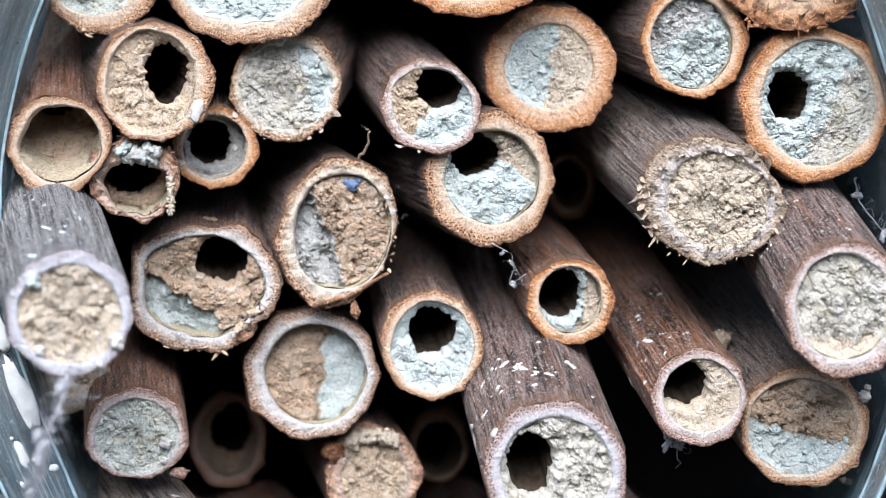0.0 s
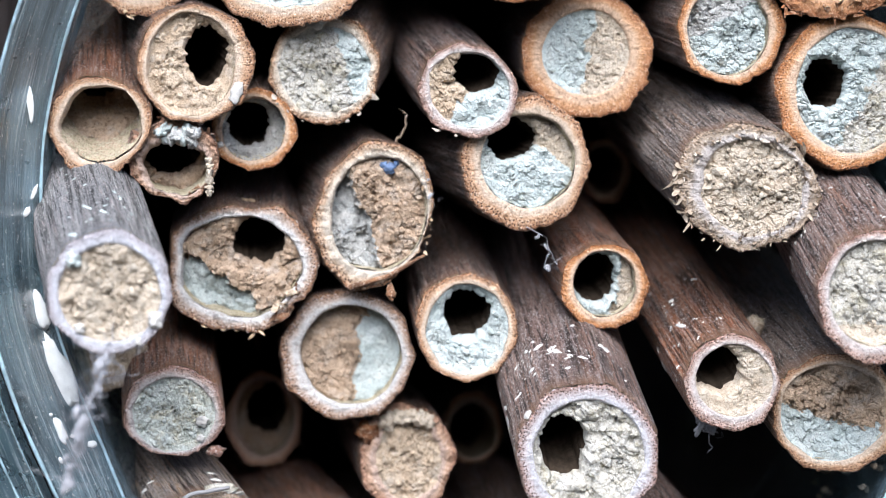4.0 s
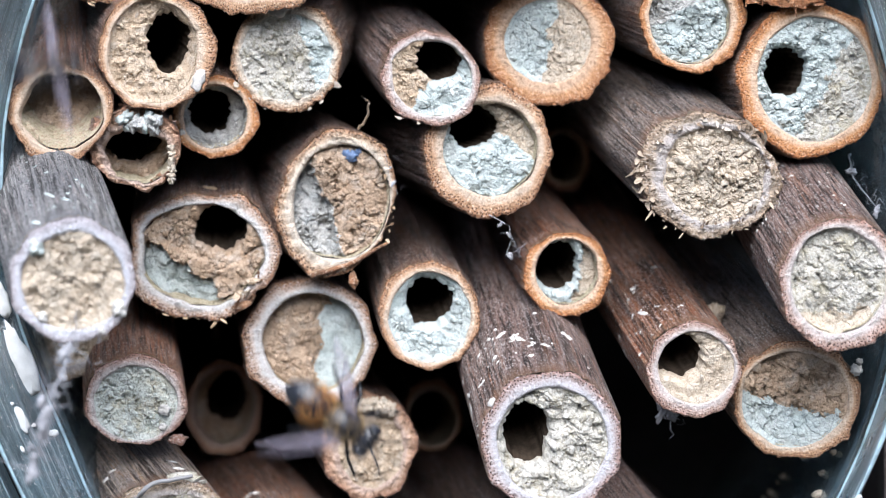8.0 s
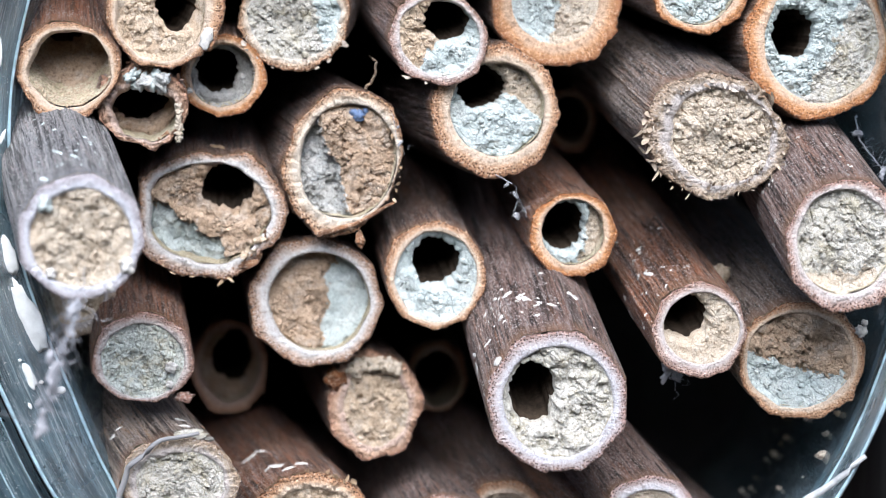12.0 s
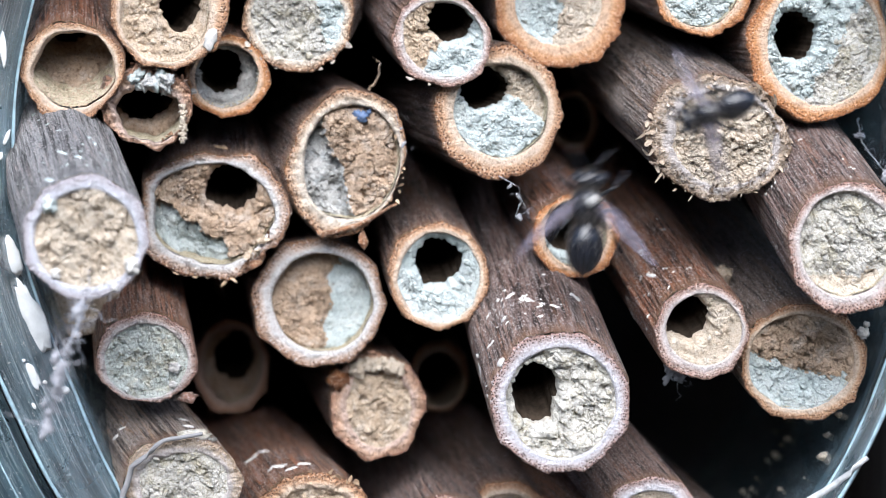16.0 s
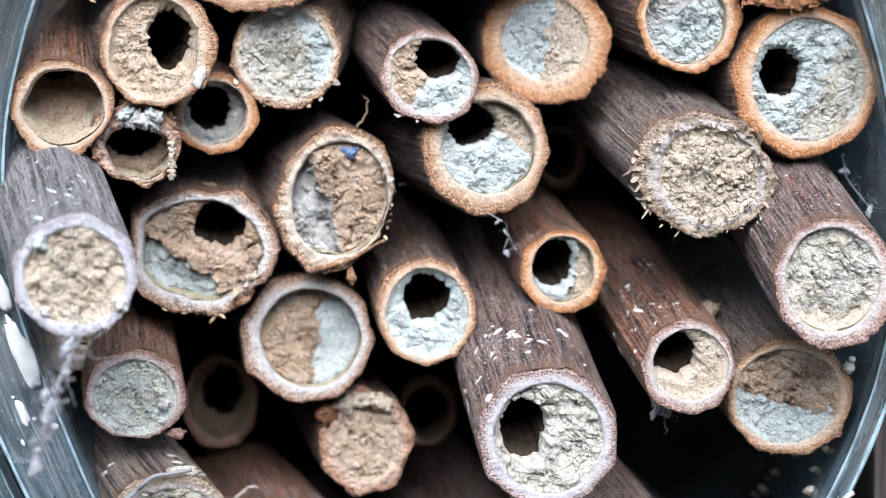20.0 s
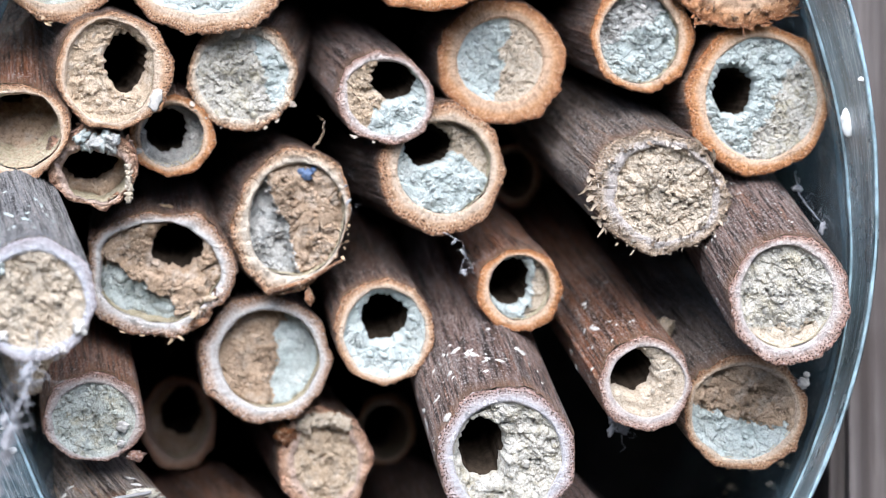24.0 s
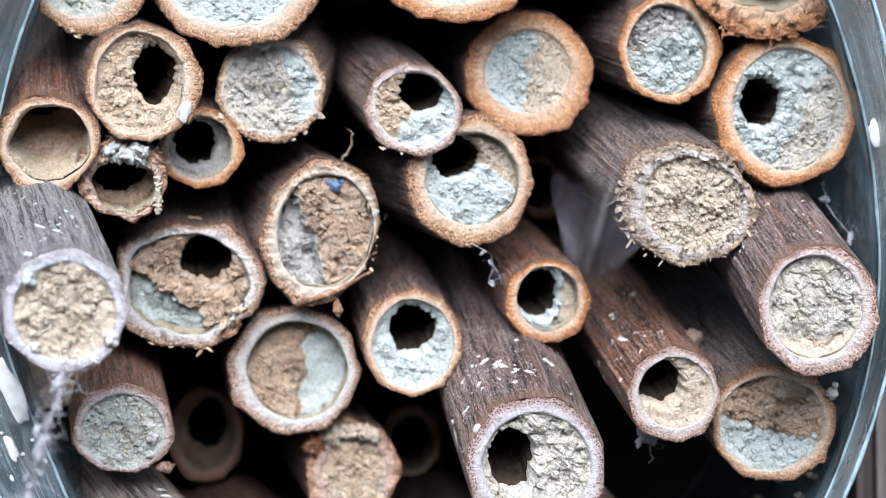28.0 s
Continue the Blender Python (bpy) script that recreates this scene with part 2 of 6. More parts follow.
RIM = {
    "tan": rim_material("tan_rim", (0.36, 0.17, 0.08), (0.56, 0.34, 0.2), (0.62, 0.49, 0.37)),
    "orange": rim_material("orange_rim", (0.41, 0.145, 0.04), (0.6, 0.29, 0.12), (0.65, 0.47, 0.33), pores=0.6),
    "cream": rim_material("cream_rim", (0.38, 0.185, 0.085), (0.59, 0.44, 0.31), (0.63, 0.55, 0.45)),
    "pink": rim_material("pink_rim", (0.37, 0.2, 0.145), (0.52, 0.39, 0.335), (0.56, 0.5, 0.47)),
    "white": rim_material("white_lined_rim", (0.36, 0.18, 0.09), (0.57, 0.45, 0.37), (0.6, 0.58, 0.56)),
    "lavender": rim_material("lavender_rim", (0.37, 0.225, 0.18), (0.5, 0.43, 0.42), (0.55, 0.535, 0.555), pores=0.95),
    "frosted": rim_material("frosted_rim", (0.42, 0.37, 0.38), (0.5, 0.48, 0.51), (0.54, 0.54, 0.58), pores=0.3),
    "amber": rim_material("amber_rim", (0.36, 0.14, 0.05), (0.58, 0.31, 0.15), (0.62, 0.43, 0.29), pores=0.15),
    "rosy": rim_material("rosy_rim", (0.37, 0.19, 0.115), (0.55, 0.36, 0.245), (0.51, 0.38, 0.31), pores=0.4),
    "ashen": rim_material("ashen_rim", (0.38, 0.27, 0.18), (0.48, 0.39, 0.3), (0.5, 0.45, 0.42), pores=0.4),
}
MUD = {
    "tan": mud_material("tan_mud", (0.2, 0.137, 0.083), (0.505, 0.392, 0.28), (0.6, 0.49, 0.37), tint=(0.545, 0.49, 0.42)),
    "brown": mud_material("brown_mud", (0.165, 0.105, 0.07), (0.435, 0.317, 0.216), (0.53, 0.406, 0.298), tint=(0.49, 0.425, 0.358)),
    "pale": mud_material("pale_blue_mud", (0.254, 0.287, 0.287), (0.47, 0.528, 0.508), (0.517, 0.559, 0.539), crack=0.35, relief=0.00012, tint=(0.517, 0.536, 0.503)),
    "cream": mud_material("cream_mud", (0.212, 0.187, 0.129), (0.502, 0.477, 0.417), (0.555, 0.535, 0.491), crack=0.4, relief=0.00014, tint=(0.488, 0.442, 0.328)),
    "grey": mud_material("grey_mud", (0.2, 0.192, 0.176), (0.46, 0.455, 0.43), (0.56, 0.55, 0.525), tint=(0.495, 0.52, 0.52)),
    "sage": mud_material("sage_grey_mud", (0.219, 0.209, 0.155), (0.528, 0.553, 0.498), (0.588, 0.616, 0.584), crack=0.4, relief=0.00014, tint=(0.538, 0.491, 0.375)),
    "sand": mud_material("sandy_mud", (0.251, 0.181, 0.121), (0.553, 0.462, 0.357), (0.589, 0.513, 0.412), crack=0.3, tint=(0.544, 0.498, 0.423)),
}
BORE = mud_material("sandy_bore", (0.18, 0.142, 0.085), (0.5, 0.43, 0.29), (0.61, 0.54, 0.4), crack=0.0, relief=0.0003)
# near-black lining puts the shade inside the gnawed ways into its colour
BURROW_SHADE = plain_material("burrow_shade_dark", (0.04, 0.03, 0.022), 0.95, 0.5, 900.0, Specular_IOR_Level=0.0)
BLUE = plain_material("blue_crumb", (0.12, 0.18, 0.31), 0.6, 0.3)
CHIP = plain_material("white_speck", (0.46, 0.44, 0.41), 0.8, 0.3)
STRAW = plain_material("straw_fibre", (0.42, 0.3, 0.19), 0.6, 0.35, 2500.0)
HUSK = plain_material("torn_tan_husk", (0.31, 0.245, 0.18), 0.65, 0.4, 2600.0)
PITH = plain_material("pale_pith_fibre", (0.42, 0.36, 0.3), 0.75, 0.35, 2600.0)
SILK = plain_material("grey_white_silk", (0.3, 0.3, 0.32), 0.7, 0.2)
WOOD = plain_material("weathered_dark_timber", (0.1, 0.078, 0.066), 0.75, 0.5, 260.0)


# ---- small helpers ----
def part(name, bm, material, parent=None, label="", smooth=True):
    """Links a bmesh as one mesh object under a thing or a part."""
    me = bpy.data.meshes.new(name)
    for f in bm.faces:
        f.smooth = smooth
    bm.to_mesh(me)
    bm.free()
    me.materials.append(material)
    ob = new(name, me)
    if parent:
        ob.parent = parent
    return tagged(ob, label)


def base(name, x, y, z, label, category, group=""):
    ob = new(name)
    ob.empty_display_size = 0.002
    ob.location = (x * MM, y * MM, z * MM)
    return tagged(ob, label, category, group)


def sheet(bm, rows, uvs=None, closed=True):
    """Faces between rows of points; each row a ring (closed) or a strip."""
    grid = [[bm.verts.new(p) for p in row] for row in rows]
    n = len(rows[0])
    layer = bm.loops.layers.uv.verify() if uvs else None
    for i in range(len(rows) - 1):
        for j in range(n if closed else n - 1):
            k = (j + 1) % n
            f = bm.faces.new((grid[i][j], grid[i][k], grid[i + 1][k], grid[i + 1][j]))
            if uvs:
                for loop, (a, b) in zip(f.loops, ((i, j), (i, j + 1), (i + 1, j + 1), (i + 1, j))):
                    loop[layer].uv = uvs(a, b)
    return grid


def wob(*p):
    return noise.noise(Vector(p))


def pebbles(x, z, seed, size):
    """Height of mud laid in rounded grains pressed together, each at its own height, with sharp creases between."""
    d, p = noise.voronoi(Vector((x / size, z / size, seed * 3.7)))
    c = p[0]
    return 0.75 * wob(c.x * 5.3, c.y * 5.3, c.z + seed) + 0.6 - 1.3 * d[0] * d[0] - 1.2 * max(0.0, 1 - (d[1] - d[0]) * 6)


def clods(x, z, seed, size, crack=9.0):
    """Height of broken mud: each crumb has its own height and tilt and a flattish top, with narrow cracks between."""
    d, p = noise.voronoi(Vector((x / size, z / size, seed * 3.7)))
    c = p[0]
    tilt = wob(c.x * 7.1, c.y * 7.1, seed) * (x / size - c.x) + wob(c.x * 6.3, c.y * 6.3, seed + 4) * (z / size - c.y)
    return 1.0 * wob(c.x * 5.3, c.y * 5.3, c.z + seed) + 0.9 * tilt - 0.35 * d[0] * d[0] - (1.3 * max(0.0, 1 - (d[1] - d[0]) * crack) * min(1.0, max(0.0, 0.35 + 2.2 * wob(x * 0.9, z * 0.9, seed + 31))) if crack else 0.4 * d[0])


class Outline:
    """The uneven round of a stem in its cut plane, about its own middle. dents: (degrees, share of the radius, width in degrees)
    of each place where it is pressed in (minus) or stands out."""

    def __init__(self, rx, rz, tilt, seed, uneven, sides, corner=2.0, dents=()):
        self.corner, self.dents = corner, dents
        self.rx, self.rz, self.tilt, self.seed, self.uneven, self.sides = rx, rz, radians(tilt), seed, uneven, sides

    def __call__(self, a):
        b = a - self.tilt
        r = 1 / math.hypot(math.cos(b) / self.rx, math.sin(b) / self.rz)
        s = self.seed
        w = 0.55 * wob(math.cos(a) * 1.3 + s, math.sin(a) * 1.3, s * 1.7) + 0.3 * wob(math.cos(a) * 3 + s, math.sin(a) * 3, s)
        turn = a + 0.35 * wob(math.cos(a) * 1.1, math.sin(a) * 1.1 + s, 5.5)
        facet = 0.5 * abs(math.sin(self.sides * turn / 2 + s)) - 0.3
        k = 1 + self.uneven * (w - facet * min(self.corner, 0.105 / self.uneven))
        for deg, share, wide in self.dents:
            off = (math.degrees(a) - deg + 180) % 360 - 180
            k += share * math.exp(-(off / wide) ** 2)
        return r * k


def stem(x, y, z, rx, rz, lean, bore, bark, rim, label, seed, tilt=0, uneven=0.09, sides=8, ragged=0.12, length=46, depth=24, shift=(0, 0), face=(0, 0), name="hollow_stem", dents=(), bore_dents=(), fine=240):
    """A hollow plant stem with its cut end at x, y, z and its body running back by lean (sideways, up) per millimetre of depth.
    bore: the bore's half width and half height; face: how far the cut end slopes."""
    thing = base(name, x, y, z, label, "stem", "stems packed in the bottle")
    out = Outline(rx, rz, tilt, seed, uneven, sides, 2.0, dents)
    inn = Outline(bore[0], bore[1], tilt, seed + 40, uneven * 1.2, sides, 0.45, bore_dents)
    n = fine
    ang = [2 * math.pi * i / n - math.pi / 2 for i in range(n)]

    def slope(px, pz):
        return px * face[0] + pz * face[1]

    def spot(r, a, back, dx=0.0, dz=0.0):
        px, pz = r * math.cos(a) + dx, r * math.sin(a) + dz
        return ((px + lean[0] * back) * MM, (back + slope(px, pz)) * MM, (pz + lean[1] * back) * MM)

    # bark
    bm = bmesh.new()
    backs = [0.12, 0.5, 1.2, 2.2, 3.5, 5, 7, 9.5, 12.5, 16, 20, 25, 31, 38, length]
    rows = []

    def swell(a, b):
        return 0.018 * wob(math.cos(a) * 2 + seed, math.sin(a) * 2, b * 0.12 + seed)

    def ribs(a):
        return 0.016 * wob(math.cos(a) * 7 + seed, math.sin(a) * 7, 3.1) - 0.042 * abs(wob(math.cos(a) * 15, math.sin(a) * 15 + seed, 1.3))

    rib = [ribs(a) for a in ang]
    for b in backs:
        row = []
        for a, k in zip(ang, rib):
            w = swell(a, b)
            fray = ragged * wob(math.cos(a) * 9, math.sin(a) * 9, seed + 8) if b == backs[0] else 0.0
            row.append(spot(out(a) * (1 + k + w) * (0.985 if b == backs[0] else 1.0), a, b + fray))
        rows.append(row)
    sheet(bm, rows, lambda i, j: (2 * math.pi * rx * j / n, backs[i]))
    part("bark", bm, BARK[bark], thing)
    # cut face
    bm = bmesh.new()
    rows, steps = [], [0.0, 0.04, 0.1, 0.17, 0.24, 0.31, 0.38, 0.45, 0.52, 0.6, 0.68, 0.76, 0.84, 0.92, 1.0, 1.04]
    for s in steps:
        row = []
        for a, k in zip(ang, rib):
            ro, ri = out(a) * (0.985 + k), inn(a)
            px, pz = ri * math.cos(a) + shift[0], ri * math.sin(a) + shift[1]
            qx, qz = ro * math.cos(a), ro * math.sin(a)
            e = min(s, 1.0)
            cx, cz = qx + (px - qx) * e, qz + (pz - qz) * e
            drop = 0.14 * max(0, 1 - s / 0.12) ** 2 + 0.2 * max(0, (s - 0.88) / 0.12) ** 2
            rough = ragged * (wob(cx * 1.1 + seed, cz * 1.1, 5) + 0.6 * wob(cx * 3.5, cz * 3.5 + seed, 5) + 0.2 * wob(cx * 8, cz * 8 + seed, 9))
            if s == 0.0:
                rough = ragged * wob(math.cos(a) * 9, math.sin(a) * 9, seed + 8)
            jag = 1 + (0.018 * wob(cx * 3, cz * 3, seed) + 0.01 * wob(cx * 7, cz * 7, seed) if s < 0.05 else 0)
            cx, cz = cx * jag, cz * jag
            row.append((cx * MM, (drop + rough + slope(cx, cz) + (0.8 if s > 1 else 0)) * MM, cz * MM))
        rows.append(row)
    sheet(bm, rows, lambda i, j: (2 * math.pi * rx * j / n, steps[i]))
    part("cut_rim", bm, RIM[rim], thing)
    # bore
    bm = bmesh.new()
    backs = [0.25, 0.8, 1.6, 3, 5, 8, 12, 17, depth]
    rows = [[spot(inn(a) * (1 + 0.03 * wob(math.cos(a) * 3, math.sin(a) * 3, b + seed)), a, b, *shift) for a in ang] for b in backs]
    rows.append([spot(0.01, a, depth + 1, *shift) for a in ang])
    sheet(bm, rows)
    part("bore", bm, BORE, thing)
    thing["seed"] = seed
    SPEC[thing.name] = (inn, shift, lean, face)
    SKIN[thing.name] = (lambda a, b: out(a) * (1 + ribs(a) + swell(a, b)), lean)
    return thing


SPEC, SKIN = {}, {}


def plug(thing, kinds, recess=0.6, rough=0.5, size=1.3, hole=None, split=None, edge=0.25, bulge=0.0, full=1.03, crumbs=1.0, grain=1.0, pebble=0.85, knob=1.0, slope=0.0):
    """Mud in a stem's bore. kinds: one or two muds; split: (angle, offset) of the line between them, the second lying ahead of the angle;
    hole: (x, z, half width, half height) of the way through it; recess: its depth behind the rim, for each mud."""
    inn, shift, lean, face = SPEC[thing.name]
    seed = thing["seed"]
    recess = recess if isinstance(recess, tuple) else (recess, recess)
    knob = knob if isinstance(knob, tuple) else (knob, knob)
    n, rings = 250, 58
    hx, hz, hw, hh = hole or (0.0, 0.0, 0.02, 0.02)

    def reach(a):
        """From the way's middle to the bore's wall along a."""
        lo, hi = 0.0, 40.0
        for _ in range(18):
            mid = (lo + hi) / 2
            px, pz = hx + mid * math.cos(a), hz + mid * math.sin(a)
            if math.hypot(px, pz) < inn(math.atan2(pz, px)) * full:
                lo = mid
            else:
                hi = mid
        return lo

    def side(px, pz):
        if not split:
            return 0
        a = radians(split[0])
        d = px * math.cos(a) + pz * math.sin(a) - split[1]
        return int(d + 0.7 * wob(px * 0.7, pz * 0.7, seed) + 0.35 * wob(px * 2.3, pz * 2.3, seed) > 0)

    def height(px, pz):
        k = side(px, pz)
        h = 0.6 * wob(px * 0.45 + seed, pz * 0.45, seed) + 0.26 * wob(px * 1.3, pz * 1.3 + seed, 2)
        wx = px + 0.35 * wob(px, pz, 1) + 0.12 * wob(px * 4, pz * 4, 6)
        wz = pz + 0.35 * wob(px, pz, 7) + 0.12 * wob(px * 4, pz * 4, 9)
        c = 0.24 * clods(wx, wz, seed, size)
        q = knob[k] * min(1.2, max(0.12, 0.6 + 2.2 * wob(px * 0.6 + seed, pz * 0.6, 17)))
        c += q * (0.24 * pebble * pebbles(wx, wz, seed, pebble) + 0.16 * pebble * pebbles(wx, wz, seed + 3, pebble * 0.48) + 0.09 * pebble * pebbles(px, pz, seed + 7, pebble * 0.27))
        pit = 1.6 * knob[k] * max(0.0, wob(wx * 1.1 + seed * 2, wz * 1.1, 33) - 0.28)
        return recess[k] - 0.8 * rough * (h + c - pit - 0.3) - bulge * max(0, 1 - (px * px + pz * pz) / 9) + slope * pz

    deep = max(recess) > 0.6
    dust = random.Random(int(seed) * 3 + 2)
    reach_of = [reach(2 * math.pi * j / n) for j in range(n)]
    rows = []
    for i in range(-9 if hole else 0, rings + 1):
        row = []
        for j in range(n):
            a = 2 * math.pi * j / n
            e = 1 / math.hypot(math.cos(a) / hw, math.sin(a) / hh)
            if hole:
                e *= 1 + edge * (0.6 * wob(math.cos(a) * 1.8 + seed, math.sin(a) * 1.8, seed) + 0.5 * wob(math.cos(a) * 5, math.sin(a) * 5 + seed, 3))
            far = reach_of[j]
            e = min(e, far * 0.92)
            s = max(i, 0) / rings
            r = e + (far - e) * s
            px, pz = hx + r * math.cos(a), hz + r * math.sin(a)
            lip = 0.5 * max(0, 1 - (r - e) / 0.5) ** 2 if hole else 0
            seam = max(0.0, 1 - (far - r) / 0.4)
            y = height(px, pz) + lip + dust.gauss(0, 0.018) + (1.0 if deep else 0.5) * seam * seam * max(0.0, 0.2 + 0.9 * wob(math.cos(a) * 4 + seed, math.sin(a) * 4, 21))
            if y > 0.12 and not deep:
                y += (0.12 - y) * 0.8 * max(0.0, 1 - (far - r) / 0.6)
            if i < 0:
                back = 0.5 * (-i) if i > -3 else 1.0 + (-i - 2) ** 1.5 * 1.2
                g = 1 + 0.08 * wob(px, pz, back * 0.5)
                px, pz = hx + r * math.cos(a) * g, hz + r * math.sin(a) * g
                y += back
            yy = y + px * face[0] + pz * face[1]
            row.append(((px + shift[0] + lean[0] * max(y, 0)) * MM, yy * MM, (pz + shift[1] + lean[1] * max(y, 0)) * MM))
        rows.append(row)
    top, lumps = 0, []
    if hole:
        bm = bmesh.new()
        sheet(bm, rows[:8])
        part("burrow", bm, BURROW_SHADE, thing, "gnawed way through the mud, coloured dark for its shade")
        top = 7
    for k, kind in enumerate(kinds):
        bm = bmesh.new()
        grid = [[bm.verts.new(p) for p in row] for row in rows]
        for i in range(top, len(rows) - 1):
            for j in range(n):
                m = (j + 1) % n
                c = rows[i][j]
                if len(kinds) == 1 or side(c[0] / MM - shift[0], c[2] / MM - shift[1]) == k:
                    bm.faces.new((grid[i][j], grid[i + 1][j], grid[i + 1][m], grid[i][m]))
        bmesh.ops.delete(bm, geom=[v for v in bm.verts if not v.link_faces], context="VERTS")
        lumps.append(part("mud_plug", bm, MUD[kind], thing, LABELS[kind], smooth=False))

    # loose crumbs and grit lying on the mud
    rnd = random.Random(int(seed) * 7 + 1)
    made = {k: ([], []) for k in range(len(kinds))}
    for _ in range(int(crumbs * 14 * inn(0.3) * inn(1.9))):
        a, q = rnd.uniform(0, 2 * math.pi), math.sqrt(rnd.random()) * 0.97
        r0 = inn(a) * q
        px, pz = r0 * math.cos(a), r0 * math.sin(a)
        if hole and math.hypot((px - hx) / hw, (pz - hz) / hh) < 1.16:
            continue
        k = side(px, pz) if len(kinds) > 1 else 0
        r = grain * (0.07 + 0.3 * rnd.random() ** 3)
        y = height(px, pz) + r * rnd.uniform(-0.1, 0.5)
        at = Vector((px + shift[0] + lean[0] * max(y, 0), y + px * face[0] + pz * face[1], pz + shift[1] + lean[1] * max(y, 0)))
        turn = Euler((rnd.uniform(0, 6), rnd.uniform(0, 6), rnd.uniform(0, 6))).to_matrix()
        size3 = Vector((rnd.uniform(0.7, 1.3), rnd.uniform(0.5, 1.0), rnd.uniform(0.7, 1.3)))
        verts, faces = made[k]
        n0 = len(verts)
        for i, v in enumerate(GRAIN_VERTS):
            verts.append(tuple((at + turn @ (v * size3) * r * rnd.uniform(0.75, 1.2)) * MM))
        faces.extend(tuple(n0 + i for i in f) for f in GRAIN_FACES)
    for k, (verts, faces) in made.items():
        if verts:
            me = bpy.data.meshes.new("mud_grit")
            me.from_pydata(verts, [], faces)
            me.materials.append(MUD[kinds[k]])
            ob = new("mud_grit", me)
            ob.parent = lumps[k]
            tagged(ob, LABELS[kinds[k]].replace("mud", "mud grains"), kind="stuff")


def bore_grit(thing, count, deepest, seed, material):
    """Sand grains stuck to the wall of an open bore, thickest on its floor."""
    inn, shift, lean, face = SPEC[thing.name]
    rnd = random.Random(seed)
    verts, faces = [], []
    for _ in range(count):
        a = radians(rnd.gauss(-80, 75))
        b = rnd.uniform(0.2, deepest)
        q = inn(a) * 1.0
        px, pz = q * math.cos(a) + shift[0], q * math.sin(a) + shift[1]
        at = Vector((px + lean[0] * b, b + px * face[0] + pz * face[1], pz + lean[1] * b))
        r = 0.03 + 0.1 * rnd.random() ** 2
        n0 = len(verts)
        verts.extend(tuple((at + v * r * rnd.uniform(0.7, 1.3)) * MM) for v in GRAIN_VERTS)
        faces.extend(tuple(n0 + i for i in f) for f in GRAIN_FACES)
    me = bpy.data.meshes.new("sand_grit")
    me.from_pydata(verts, [], faces)
    me.materials.append(material)
    ob = new("sand_grit", me)
    ob.parent = thing
    tagged(ob, "sand grains stuck to the bore", kind="stuff")


_bm = bmesh.new()
bmesh.ops.create_icosphere(_bm, subdivisions=1, radius=1.0)
GRAIN_VERTS = [v.co.copy() for v in _bm.verts]
GRAIN_FACES = [tuple(v.index for v in f.verts) for f in _bm.faces]
_bm.free()
LABELS = {"tan": "tan crumbly mud", "brown": "brown crumbly mud", "pale": "pale bluish-white mud", "cream": "cream crumbly mud", "grey": "grey crumbly mud", "sage": "greenish-grey mud", "sand": "light sandy mud"}


def lump(bm, x, y, z, r, seed, flat=1.0, stretch=1.0, turn=0.0, rough=0.7):
    """A small uneven grain."""
    verts = bmesh.ops.create_icosphere(bm, subdivisions=3, radius=1.0)["verts"]
    c, s = math.cos(turn), math.sin(turn)
    for v in verts:
        k = 1 + rough * wob(v.co.x * 1.6 + seed * 3.3, v.co.y * 1.6, v.co.z * 1.6) + 0.8 * rough * wob(v.co.x * 3.6 + seed, v.co.y * 3.6, v.co.z * 3.6)
        px, py, pz = v.co.x * k * r * stretch, v.co.y * k * r * flat, v.co.z * k * r
        v.co = ((x + px * c - pz * s) * MM, (y + py) * MM, (z + px * s + pz * c) * MM)


def flake(thing, angle, back, r, seed, stretch=1.0, turn=0.0, material=None, name="white_fleck"):
    """A thin torn fleck lying on a stem's bark at an angle round it and a depth along it; turn: from across the stem to along it."""
    skin, lean = SKIN[thing.name]
    c, s = math.cos(radians(turn)), math.sin(radians(turn))
    bm = bmesh.new()
    rings = []
    for share, lift in ((1.0, -0.03), (0.85, 0.035), (0.45, 0.06)):
        ring = []
        for i in range(11):
            t = 2 * math.pi * i / 11
            k = r * share * (1 + 0.75 * wob(math.cos(t) * 1.9 + seed * 3.3, math.sin(t) * 1.9, seed) + 0.5 * wob(math.cos(t) * 4.3, math.sin(t) * 4.3, seed * 1.7))
            u, v = k * stretch * math.cos(t), k * math.sin(t)
            u, v = u * c - v * s, u * s + v * c
            b = max(0.05, back + v)
            a = radians(angle) + u / skin(radians(angle), back)
            q = skin(a, b) + lift
            ring.append(((q * math.cos(a) + lean[0] * b) * MM, b * MM, (q * math.sin(a) + lean[1] * b) * MM))
        rings.append(ring)
    g = sheet(bm, rings)
    bm.faces.new(g[-1])
    return part(name, bm, material or CHIP, thing)


def flecks(thing, count, angles, backs, seed, biggest=0.35, material=None, stretch=2.2):
    """Torn flecks scattered over a stretch of a stem's bark, most of them tiny."""
    rnd = random.Random(seed)
    for i in range(count):
        flake(thing, rnd.uniform(*angles), rnd.uniform(*backs), 0.07 + (biggest - 0.07) * rnd.random() ** 2.5, seed + i * 1.37, rnd.uniform(1.0, stretch), rnd.uniform(-50, 50), material)


def chip(parent, name, x, y, z, r, seed, material=None, stretch=1.0, turn=0.0, flat=0.5, label="", rough=0.7):
    bm = bmesh.new()
    lump(bm, x, y, z, r, seed, flat, stretch, radians(turn), rough)
    return part(name, bm, material or CHIP, parent, label)


